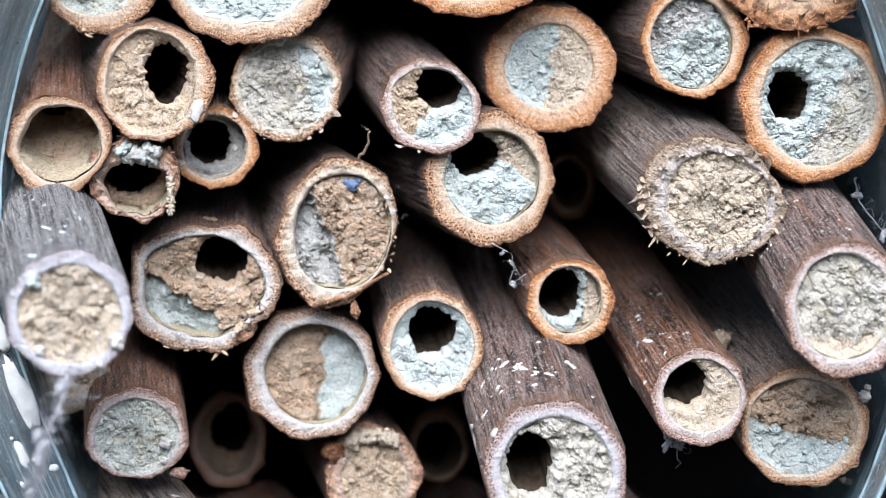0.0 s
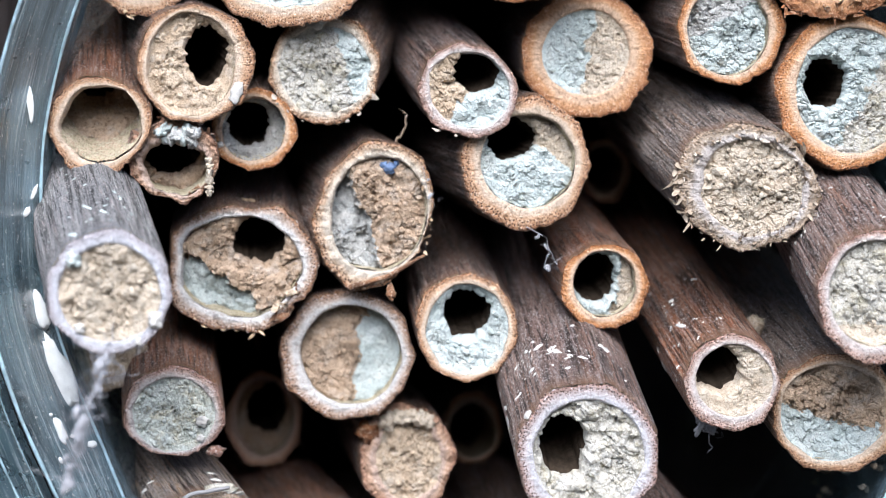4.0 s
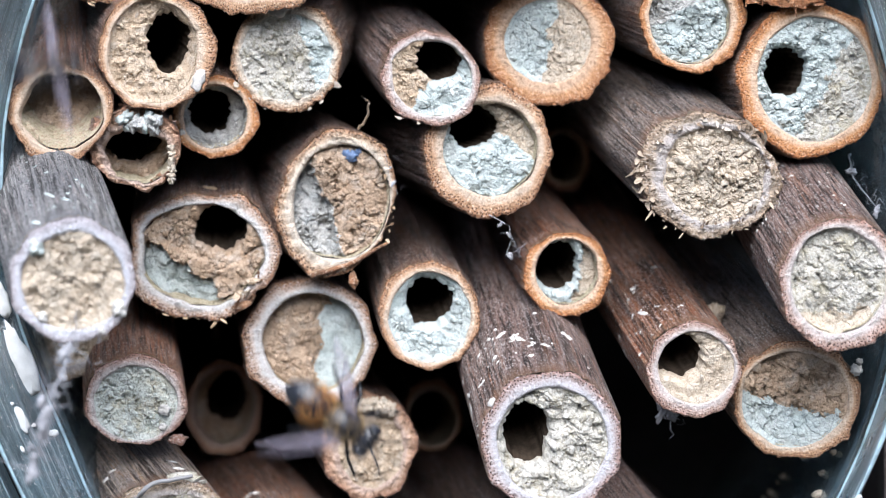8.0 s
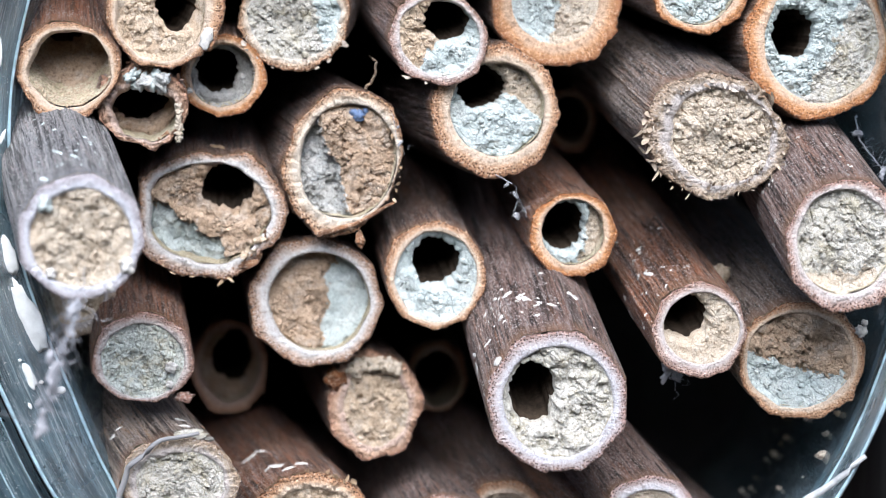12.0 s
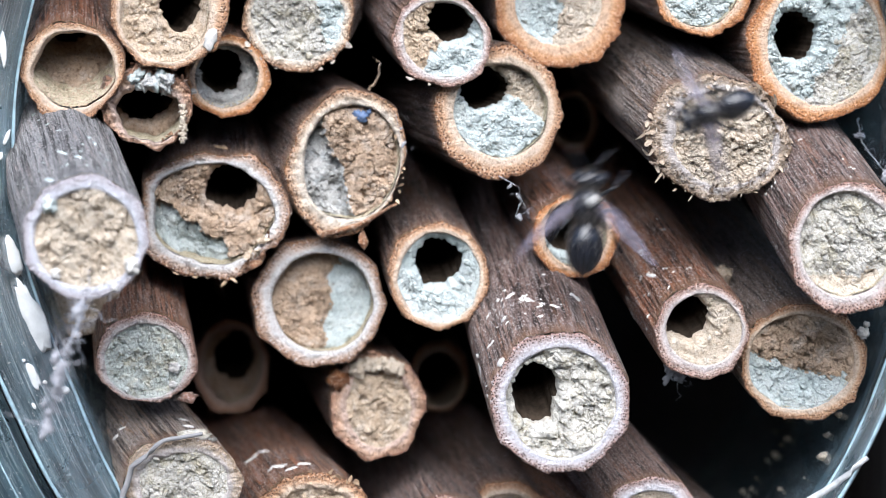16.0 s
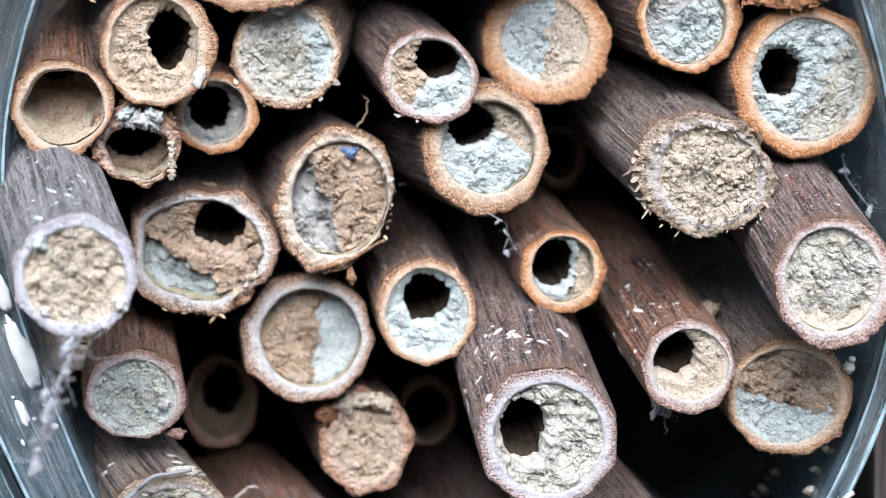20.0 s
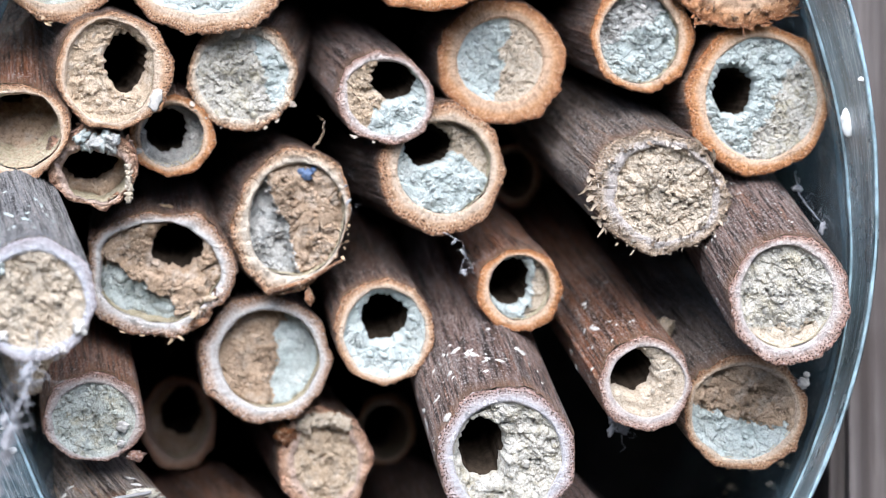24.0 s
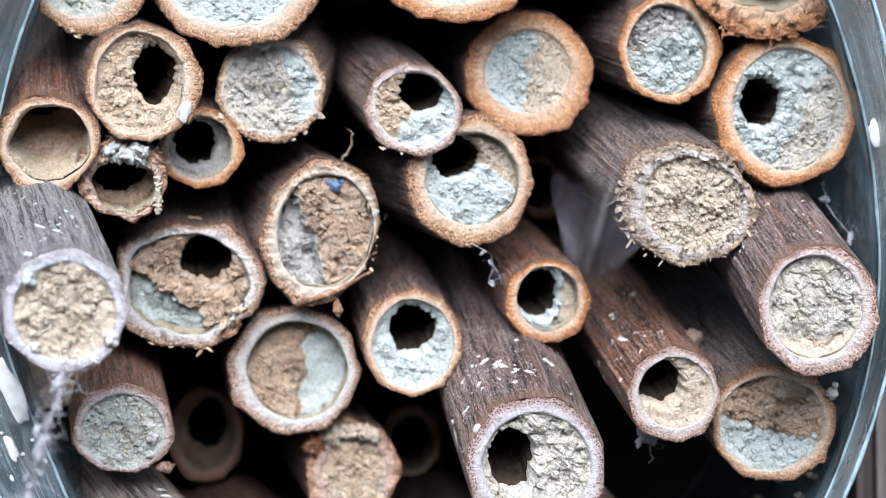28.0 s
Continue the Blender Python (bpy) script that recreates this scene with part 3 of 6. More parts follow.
def strand(name, points, r, material, parent=None, label=""):
    """A thin round thread through points, in millimetres."""
    bm = bmesh.new()
    pts = [Vector(p) for p in points]
    fine = []
    for i in range(len(pts) - 1):
        for s in range(5):
            fine.append(pts[i].lerp(pts[i + 1], s / 5) + Vector((wob(i + s * 0.7, r * 90, 1), wob(i, s * 0.9, 2), wob(i, s * 0.6, 3))) * min(r * 2, 0.16))
    fine.append(pts[-1])
    rows = []
    for i, p in enumerate(fine):
        d = (fine[min(i + 1, len(fine) - 1)] - fine[max(i - 1, 0)]).normalized()
        u = d.orthogonal().normalized()
        w = d.cross(u)
        k = r * (1 - 0.5 * i / len(fine))
        rows.append([(p + (u * math.cos(t) + w * math.sin(t)) * k) * MM for t in [2 * math.pi * q / 6 for q in range(6)]])
    sheet(bm, rows)
    return part(name, bm, material, parent, label)


def fringe(thing, count, rx, rz, length, seed, start=0, stop=360, back=0.1, material=None, outward=0.7, name="fibre", width=0.35):
    """Loose fibres and splinters round a stem's cut edge, each a small tapered flake."""
    rnd = random.Random(seed)
    for i in range(count):
        a = radians(start + (stop - start) * rnd.random())
        r = rnd.uniform(0.86, 1.0)
        p = Vector((rx * r * math.cos(a), back + 0.3 * rnd.random(), rz * r * math.sin(a)))
        slant = rnd.uniform(-0.9, 0.9)
        d = Vector((math.cos(a) * outward - math.sin(a) * slant, -0.7 * rnd.random(), math.sin(a) * outward + math.cos(a) * slant)).normalized()
        l, w = length * rnd.uniform(0.25, 1.2) ** 1.3, width * rnd.uniform(0.25, 1.2)
        side = d.cross(Vector((rnd.uniform(-0.5, 0.5), 1, rnd.uniform(-0.5, 0.5)))).normalized() * w
        thick = Vector((0, 0.05 + 0.05 * rnd.random(), 0))
        bend = Vector((rnd.uniform(-0.4, 0.4), -0.35 * rnd.random(), rnd.uniform(-0.4, 0.4))) * l
        bm = bmesh.new()
        rows = []
        for s, k in ((0, 1), (0.3, rnd.uniform(0.7, 1.1)), (0.65, rnd.uniform(0.5, 1)), (1, rnd.uniform(0.1, 0.5))):
            q = p + d * l * s + bend * s * s
            rows.append([tuple(v * MM) for v in (q - side * k - thick, q + side * k - thick, q + side * k + thick, q - side * k + thick)])
        g = sheet(bm, rows)
        bm.faces.new(g[-1])
        part(name, bm, material or STRAW, thing, smooth=False)


# ---- the stems: place, size, lean and bore in millimetres, and the mud in each ----
s = stem(-28.378, -17, -1.481, 4.95, 4.865, (-0.324, 0.404), (3.926, 3.755), "grey", "frosted", "weathered grey stem packed with tan crumbly mud", 1, shift=(0, -0.128), uneven=0.06)
plug(s, ('sand',), recess=0.2, rough=1.0, size=2.2, pebble=1.3, knob=0.6)
flecks(s, 34, (60, 170), (1.0, 20.0), 11, 0.16, MUD["pale"])
chip(s, "speck", 3.542, -0.1, -2.262, 0.512, 1)
chip(s, "speck", -2.774, 0.1, 2.432, 0.555, 1, MUD["pale"])
chip(s, "speck", -2.262, 0.0, -2.859, 0.341, 1)
chip(s, "speck", 2.219, 0.0, -3.841, 0.256, 1)
flake(s, 105, 5.0, 0.2, 85, 3.0, 60, MUD["pale"])
flake(s, 92, 3.4, 0.16, 18, 2.5, 20, MUD["pale"])
flake(s, 124, 1.0, 0.256, 60, 2.0, 50, MUD["pale"])
s = stem(-32.245, -3, 12.083, 4.586, 4.305, (-0.209, 0.579), (3.463, 3.089), "red", "tan", "red-brown stem with an empty sandy bore", 2, shift=(0.094, 0.234), uneven=0.12, sides=5, depth=26, dents=((205, -0.06, 30), (-42, -0.1, 26), (25, 0.05, 25)), bore_dents=((90, 0.05, 40),))
# deep mud with a dark hole stands for the shadow at the bore's top
plug(s, ('brown',), hole=(-0.4, 0.9, 2.3, 1.6), slope=0.5, recess=5.0, rough=0.7, edge=0.3, crumbs=2.6, grain=0.55, pebble=0.4)
bore_grit(s, 1500, 5.5, 2, MUD["tan"])
s = stem(-24.167, -3, 17.371, 5.007, 5.054, (-0.316, 0.229), (3.744, 4.305), "brown", "tan", "brown stem half closed with tan mud and a gnawed way", 3, shift=(-0.374, -0.094), uneven=0.07)
plug(s, ('tan',), hole=(1.55, 0.6, 1.85, 2.5), recess=0.4, rough=0.8, size=2.0, pebble=0.55, knob=0.7)
chip(s, "speck", 3.463, -0.1, -2.48, 0.562, 3, stretch=1.5, turn=70, flat=0.25, rough=0.45)
s = stem(-19.795, 1, 12.177, 3.742, 3.598, (-0.154, 0.237), (2.782, 2.687), "brown", "orange", "small stem with a dark open bore lined with grey mud", 4, shift=(-0.096, 0), uneven=0.05)
plug(s, ('grey',), hole=(-0.288, 0.096, 1.919, 1.919), recess=1.6, rough=0.3, crumbs=0.4)
chip(s, "speck", -2.878, -0.1, -1.295, 0.24, 4)
bore_grit(s, 450, 2.5, 4, MUD["grey"])
s = stem(-26.0, -2, 9.55, 3.67, 3.67, (-0.249, 0.249), (2.85, 2.2), "plum", "rosy", "split and crumbling stem with a ragged hollow end", 5, shift=(-0.095, -0.858), uneven=0.22, ragged=0.5, tilt=-20, dents=((165, 0.1, 25), (-60, 0.08, 25), (240, -0.08, 25), (60, 0.06, 20)), bore_dents=((0, 0.08, 30),))
plug(s, ('brown',), hole=(0.1, 0.25, 2.3, 1.5), recess=2.7, rough=0.6, pebble=0.6)
fringe(s, 26, 3.719, 3.719, 0.7, 5, 35, 150, material=BARK["plum"], outward=0.2, width=0.16)
fringe(s, 26, 3.4, 3.5, 0.5, 31, -70, 40, material=RIM["tan"], outward=0.1, width=0.2)
clump = random.Random(55)
for i in range(22):
    a = radians(clump.uniform(48, 128))
    r = clump.uniform(1.7, 2.7)
    chip(s, "mud_clump", r * math.cos(a) * 1.15, clump.uniform(-0.6, 0.1), r * math.sin(a) - 0.1, clump.uniform(0.25, 0.5), i, MUD["pale" if i % 3 else "grey"], 1.4, 20 * i, 0.9)
for i in range(7):
    chip(s, "mud_clump", 2.9 + 0.3 * wob(i, 3, 1), -0.1, -0.2 - 0.45 * i, 0.25 + 0.12 * wob(i, 1, 1), i, MUD["sand"], 1.3, 40 * i, 0.8)
s = stem(-13.782, 1, 17.31, 4.941, 4.797, (0.045, 0.296), (3.934, 3.694), "brown", "cream", "brown stem with a white inner wall, closed with sage mud", 6, shift=(-0.096, 0), uneven=0.11, ragged=0.25)
plug(s, ('cream', 'pale'), recess=(-0.05, 0.0), rough=0.95, size=2.4, knob=0.6, split=(10, 1.7))
chip(s, "speck", -0.672, -0.3, 4.078, 0.576, 6, stretch=1.4)
fringe(s, 14, 4.941, 4.797, 0.5, 6, 205, 335, material=PITH, width=0.28, outward=0.5)
s = stem(-16.595, -1, 25.859, 7.325, 5.398, (-0.142, 0.313), (5.687, 3.855), "brown", "tan", "wide brown stem closed with pale mud and a small way", 7, shift=(-0.145, 0.337), uneven=0.08)
plug(s, ('pale',), hole=(4.241, 1.301, 1.735, 1.349), recess=0.4, rough=0.6, size=1.8, knob=0.5)
s = stem(-28.944, -1, 25.606, 4.675, 4.145, (-0.191, 0.365), (3.47, 2.699), "brown", "tan", "brown stem closed with rough sage mud", 8, shift=(-0.482, 0.289), uneven=0.06)
plug(s, ('sage',), recess=0.36, rough=0.8)
fringe(s, 5, 4.675, 4.145, 0.8, 7, 215, 280)
s = stem(-1.518, 0, 15.271, 4.387, 4.005, (-0.243, 0.324), (3.528, 3.147), "plum", "pink", "plum-brown stem part closed with tan and pale mud", 9, shift=(0.143, 0.095), tilt=-25, uneven=0.08)
plug(s, ('pale', 'tan'), hole=(0.954, 1.24, 2.003, 1.907), recess=(0.2, 0.08), rough=0.8, split=(150, 0.4), knob=(0.5, 1.1))
fringe(s, 3, 4.387, 4.005, 0.5, 8, 225, 260, material=PITH)
s = stem(3.309, 1, 9.26, 5.565, 5.853, (-0.241, 0.139), (4.03, 4.03), "brown", "tan", "brown stem closed with white mud below a dark way", 10, shift=(0.24, 0.144), uneven=0.05)
plug(s, ('pale', 'sand'), hole=(-1.103, 1.871, 2.207, 1.823), recess=(0.24, 1.1), rough=0.7, split=(48, 1.6), knob=0.6, size=1.6)
fringe(s, 4, 5.565, 5.853, 0.5, 9, 20, 70, name="splinter")
s = stem(8.642, 3, 18.649, 5.779, 5.633, (-0.144, 0.251), (3.739, 3.642), "brown", "amber", "brown stem with a broad orange rim and two-tone mud", 11, shift=(-0.097, 0.194), uneven=0.05)
plug(s, ('pale', 'sand'), recess=(0.32, 0.28), rough=0.6, split=(-10, 0.1), knob=0.5, size=1.6)
s = stem(20.596, 0, 20.47, 4.558, 4.897, (-0.19, 0.227), (3.394, 3.927), "brown", "orange", "brown stem closed deep down with grey-white crumbs", 12, shift=(-0.242, -0.097), uneven=0.06)
plug(s, ('grey', 'pale'), recess=(0.7, 0.45), rough=0.9, split=(-60, -0.8))
s = stem(30.541, 0, 15.119, 6.341, 6.627, (-0.164, 0.122), (4.768, 5.245), "brown", "orange", "wide orange-rimmed stem with pale mud round a dark way", 13, shift=(0.334, 0.095), uneven=0.05)
plug(s, ('pale', 'cream'), hole=(-2.146, 0.572, 1.764, 2.098), recess=(0.12, 0.1), rough=0.8, size=1.5, split=(-30, 1.1), grain=1.3, pebble=0.95)
s = stem(28.679, -1, 25.333, 6.024, 4.434, (0.053, 0.311), (3.5, 2.5), "dun", "amber", "broken stem end with a torn tan rim and empty bore", 14, shift=(0.241, 0.723), uneven=0.2, ragged=0.4, sides=5)
fringe(s, 40, 5.8, 4.3, 0.9, 10, 180, 350, material=RIM["amber"], name="splinter", outward=0.35, width=0.22)
fringe(s, 24, 5.0, 3.6, 0.8, 18, 180, 350, back=-0.2, material=RIM["cream"], name="splinter", outward=-0.2, width=0.2)
s = stem(2.279, -1, 26.87, 6.747, 4.337, (-0.135, 0.32), (4.916, 2.795), "brown", "orange", "brown stem closed with pale sage mud", 15, shift=(0, 0.193), uneven=0.09)
plug(s, ('sage',), recess=0.28, rough=0.7)
s = stem(21.432, -3, 7.086, 5.99, 5.241, (-0.225, 0.362), (4.212, 3.931), "dun", "ashen", "frayed grey-brown stem packed with sandy clods", 16, shift=(0.655, -0.094), tilt=-20, uneven=0.14, ragged=0.28)
plug(s, ('sand',), recess=0.1, rough=1.0, size=1.5, bulge=0.4, crumbs=1.0, grain=1.3, pebble=0.95)
fringe(s, 90, 5.99, 5.241, 0.5, 11, 0, 360, material=HUSK, width=0.13, outward=0.3)
fringe(s, 110, 5.99 * 0.94, 5.241 * 0.94, 0.45, 13, 0, 360, back=-0.05, material=RIM["ashen"], width=0.13, outward=-0.4)
fringe(s, 60, 5.99 * 0.86, 5.241 * 0.86, 0.5, 17, 0, 360, back=-0.1, material=PITH, width=0.16, outward=-0.2)
fringe(s, 16, 5.9, 5.1, 1.0, 12, 158, 192, material=HUSK, width=0.28, outward=0.3, name="papery_flap")
fringe(s, 12, 5.7, 5.0, 0.9, 19, 203, 224, material=HUSK, width=0.26, outward=0.3, name="papery_flap")
fringe(s, 16, 5.9, 5.1, 1.0, 21, -28, -5, material=HUSK, width=0.2, outward=0.5, name="papery_flap")
fringe(s, 14, 5.9, 5.1, 0.9, 22, 25, 50, material=HUSK, width=0.2, outward=0.3, name="papery_flap")
fringe(s, 22, 5.99, 5.241, 0.7, 23, 230, 350, material=HUSK, width=0.06, outward=0.6)
s = stem(31.3, -9, -2.022, 5.088, 5.455, (-0.119, 0.474), (3.804, 4.217), "plum", "pink", "plum-brown stem with a pink rim, packed with cream mud", 17, shift=(-0.229, 0.275), uneven=0.04)
plug(s, ('cream', 'sand'), recess=(0.32, 0.4), rough=1.1, size=1.9, split=(-95, 2.4), knob=0.55)
flecks(s, 40, (60, 220), (0.6, 16.0), 170, 0.13)
s = stem(29.12, -1, -11.754, 5.402, 5.118, (-0.222, 0.406), (4.454, 4.028), "dun", "tan", "thin-walled stem with brown mud above pale mud", 18, shift=(-0.19, 0.095), uneven=0.08)
plug(s, ('pale', 'brown'), recess=(0.2, 0.04), rough=1.1, size=1.8, split=(75, -0.6), pebble=0.6)
chip(s, "speck", 4.975, -0.2, 2.511, 0.426, 18)
chip(s, "speck", 5.212, -0.3, 3.222, 0.237, 18)
s = stem(20.283, -3, -9.132, 4.024, 4.071, (-0.193, 0.404), (3.135, 2.948), "red", "pink", "red-brown stem with a pink rim and a way through tan mud", 19, shift=(0.187, 0.14), uneven=0.05)
plug(s, ('sand',), hole=(-1.076, 0.562, 1.965, 1.965), recess=0.28, rough=0.55, pebble=0.5)
flecks(s, 30, (80, 200), (0.5, 14.0), 190, 0.14)
flake(s, 137, 4.6, 0.234, 68, 3.0, 60)
flake(s, -148, 7.7, 0.328, 38, 1.8, 110)
flake(s, 130, 8.9, 0.187, 51, 1.5, 20)
flake(s, -151, 17.3, 0.187, 70, 2.0, 60)
s = stem(8.252, -8, -14.65, 5.82, 5.82, (-0.14, 0.46), (4.411, 4.456), "plum", "lavender", "thick plum-brown stem with cream mud and a dark way", 20, shift=(0.091, -0.045), uneven=0.05)
plug(s, ('cream',), hole=(-1.955, 0.136, 1.91, 2.592), recess=0.2, rough=1.2, size=1.9, pebble=1.0, knob=0.6)
flake(s, 148, 0.5, 0.42, 25, 1.5, 70)
flake(s, 184, 5.2, 0.6, 69, 1.3, 80)
flake(s, 178, 6.6, 0.35, 71, 1.6, 60)
flake(s, 64, 6.6, 0.4, 15, 1.9, -20)
flake(s, 108, 5.6, 0.3, 67, 2.4, 35)
flecks(s, 15, (95, 160), (3.5, 7.5), 200, 0.3, stretch=3.0)
flecks(s, 8, (50, 110), (2.5, 7.0), 240, 0.22)
flecks(s, 12, (40, 190), (0.5, 14.0), 280, 0.16)
s = stem(10.065, 2, -1.261, 3.813, 3.717, (-0.16, 0.264), (2.703, 2.8), "red", "orange", "small stem with an orange rim and a grey-lined way", 21, shift=(0, 0.241), uneven=0.06)
plug(s, ('pale', 'sand'), hole=(-0.627, 0.145, 1.931, 2.076), recess=(0.4, 0.96), rough=0.4, split=(-10, 1.2))
s = stem(-1.759, 2, -4.773, 4.441, 4.7, (-0.138, 0.283), (3.475, 3.765), "brown", "tan", "brown stem with pale mud round a dark way", 22, shift=(0.097, -0.145), uneven=0.08)
plug(s, ('pale',), hole=(0.097, 1.014, 2.027, 2.124), recess=0.36, rough=0.6, knob=0.5)
s = stem(-12.107, 4, -7.119, 5.912, 5.765, (-0.147, 0.095), (4.397, 4.299), "brown", "white", "brown stem with a white wall and a deep two-tone plug", 23, shift=(0.293, -0.049), uneven=0.05)
plug(s, ('brown', 'pale'), recess=(1.4, 1.8), rough=0.6, split=(-8, 0.6), crumbs=0.5, grain=0.8, knob=(0.9, 0.06), pebble=0.7, size=3.0)
s = stem(-20.892, 2, 0.264, 6.371, 5.696, (-0.133, 0.301), (4.972, 4.344), "brown", "white", "broken brown stem with rough brown mud and a dark way", 24, shift=(-0.097, 0.145), uneven=0.1, ragged=0.2, dents=((145, 0.1, 20), (214, 0.09, 20), (-35, -0.1, 20), (52, 0.07, 18), (85, -0.05, 18), (-2, 0.05, 14)), bore_dents=((150, 0.14, 25), (214, 0.05, 20), (-2, 0.06, 14)))
plug(s, ('pale', 'brown'), hole=(1.593, 1.931, 2.269, 2.027), recess=(1.2, 0.12), rough=1.3, size=2.6, split=(55, -1.8), pebble=0.45, knob=(0.3, 0.9))
fringe(s, 22, 5.4, 5.3, 1.0, 46, -75, -22, back=0.0, material=RIM["tan"], width=0.24, outward=0.1, name="wood_splinter")
fringe(s, 12, 4.7, 4.6, 1.1, 47, -60, -25, back=-0.2, material=MUD["tan"], width=0.3, outward=0.2, name="wood_splinter")
fringe(s, 4, 6.3, 5.9, 1.2, 44, 42, 52, material=CHIP, width=0.18, outward=0.5, name="splinter")
fringe(s, 10, 6.371, 5.696, 0.7, 14, 215, 320)
flake(s, 86, 2.5, 0.483, 79, 1.6, 20, STRAW, "bark_crumb")
s = stem(-9.576, 2, 4.987, 4.972, 6.468, (-0.294, 0.194), (4.151, 4.972), "brown", "cream", "brown stem with grey and tan crumbly mud", 25, shift=(0.338, -0.048), tilt=-12, uneven=0.05, ragged=0.3, dents=((254, 0.1, 13), (197, 0.08, 22), (-40, -0.05, 25), (40, 0.05, 20)))
plug(s, ('grey', 'brown'), recess=(1.3, 0.36), rough=1.1, split=(20, -1.2), pebble=0.6, size=1.8)
chip(s, "speck", 1.255, 0.5, 3.91, 0.386, 25, BLUE, 1.3, 20, label="small bright blue crumb")
chip(s, "speck", 1.834, 0.5, 4.296, 0.241, 25, BLUE)
chip(s, "speck", 0.772, 0.6, 4.199, 0.241, 25, BLUE, 1.5)
fringe(s, 18, 4.972, 6.468, 0.4, 15, -60, 30, width=0.14)
strand("splinter", [(-2.2, -0.2, -6.4), (1.0, -0.4, -5.4), (4.3, -0.2, -3.6)], 0.26, RIM["tan"], s, "long straw splinter")
strand("curl", [(1.9, 0.2, 6.2), (2.6, -0.3, 7.2), (2.8, -0.8, 8.4), (2.2, -1.0, 8.9)], 0.13, RIM["ashen"], s, "curled bark sliver")
chip(s, "peg", 1.4, -0.2, -6.7, 0.35, 4, RIM["tan"], 1.7, 100)
s = stem(-26.118, -2, -11.665, 4.427, 3.861, (-0.209, 0.326), (3.438, 3.108), "red", "pink", "red-brown stem closed with sage mud", 26, shift=(0, -0.283), uneven=0.07, sides=7)
plug(s, ('sage',), recess=0.12, rough=0.5)
chip(s, "speck", 2.496, -0.1, -0.801, 0.424, 26)
chip(s, "speck", 2.355, -0.1, -2.213, 0.283, 26)
chip(s, "speck", 3.579, 0.4, -3.296, 0.424, 26, RIM["pink"], 1.5)
s = stem(-21.424, 20, -14.006, 3.706, 4.727, (-0.207, 0.105), (2.793, 3.545), "brown", "rosy", "stem set far back with a dark open end", 27, shift=(0, 0.161), uneven=0.08)
plug(s, ('brown',), hole=(0.45, 0.55, 2.0, 2.5), recess=1.4, rough=0.8)
s = stem(-7.061, 6, -16.248, 4.265, 5.009, (-0.208, 0.142), (2.777, 3.62), "brown", "rosy", "knobbly stem closed with grey-tan mud", 28, shift=(0.149, -0.149), uneven=0.16, ragged=0.3, sides=7)
plug(s, ('tan',), recess=0.1, rough=0.8, pebble=0.6, size=1.9)
for i in range(11):
    a = radians(62 + 6 * i)
    chip(s, "mud_clump", 3.7 * math.cos(a) + 0.2, -0.1, 3.6 * math.sin(a) + 0.6 * wob(i, 2, 5), 0.55 + 0.25 * wob(i, 5, 3), i, MUD["sand"], 1.2, 50 * i, 0.7)
chip(s, "speck", -3.422, 0.0, 2.232, 0.843, 28, RIM["orange"], 1.0, 20)
s = stem(-1.711, 24, -15.043, 3.019, 3.623, (-0.1, 0.104), (2.196, 2.635), "brown", "tan", "dim stem far back between the others", 29, shift=(0, -0.274), uneven=0.08)
s = stem(11.079, 22, 9.7, 2.498, 3.258, (-0.06, 0.175), (1.738, 2.281), "brown", "tan", "dim narrow stem far back", 30, shift=(-0.109, 0.163), uneven=0.06)
s = stem(-22.482, -5, -21.611, 4.96, 3.708, (-0.418, 0.219), (3.708, 2.596), "stained", "ashen", "red-brown stem with a frayed end and cream mud", 31, shift=(0, -0.185), uneven=0.12, ragged=0.25)
plug(s, ('cream',), recess=0.08, rough=0.9)
strand("bark_strip", [(-5.3, -0.3, -2.5), (-4.2, -0.6, 1.2), (-1.6, -0.7, 3.4), (1.6, -0.5, 4.0)], 0.3, BARK["grey"], s, "peeling grey bark strip")
chip(s, "speck", 0.603, 0.4, 3.245, 0.742, 31, MUD["cream"], 2.2, 10)
flake(s, 166, 7.4, 0.278, 95, 1.6, 60)
flake(s, 157, 5.0, 0.232, 18, 2.0, 30)
flake(s, 71, 3.1, 0.324, 49, 2.0, -30)
flake(s, 171, 9.3, 0.232, 83, 1.5, 80)
flake(s, 72, 4.7, 0.232, 39, 2.0, -20)
flake(s, 146, 5.1, 0.185, 31, 2.0, 20)
s = stem(-12.007, 0, -25.442, 5.165, 4.065, (-0.33, 0.14), (3.826, 2.774), "red", "tan", "dark stem low in the bottle with white flecks", 32, shift=(0, -0.239), uneven=0.08, ragged=0.35)
plug(s, ('tan',), recess=0.32, rough=0.7)
flake(s, 125, 3.5, 0.383, 10, 2.4, 15)
flake(s, 94, 2.7, 0.335, 60, 2.0, -10)
flake(s, 140, 8.7, 0.335, 62, 2.6, 15)
flake(s, 113, 2.0, 0.287, 35, 2.0, 0)
flake(s, 126, 8.6, 0.239, 82, 3.0, 20)
fringe(s, 9, 5.165, 4.065, 0.9, 16, 30, 100)
s = stem(4.44, 6, -26.032, 3.868, 3.273, (-0.224, 0.236), (2.728, 2.182), "brown", "tan", "brown stem low down with a tan rim", 33, shift=(0, -0.198), uneven=0.06)
plug(s, ('tan',), recess=0.36)
s = stem(16.294, -4, -24.366, 4.012, 3.359, (-0.213, 0.243), (2.892, 2.239), "plum", "lavender", "plum-brown stem under the thick one", 34, shift=(0, -0.187), uneven=0.06)
plug(s, ('sand',), recess=0.36)
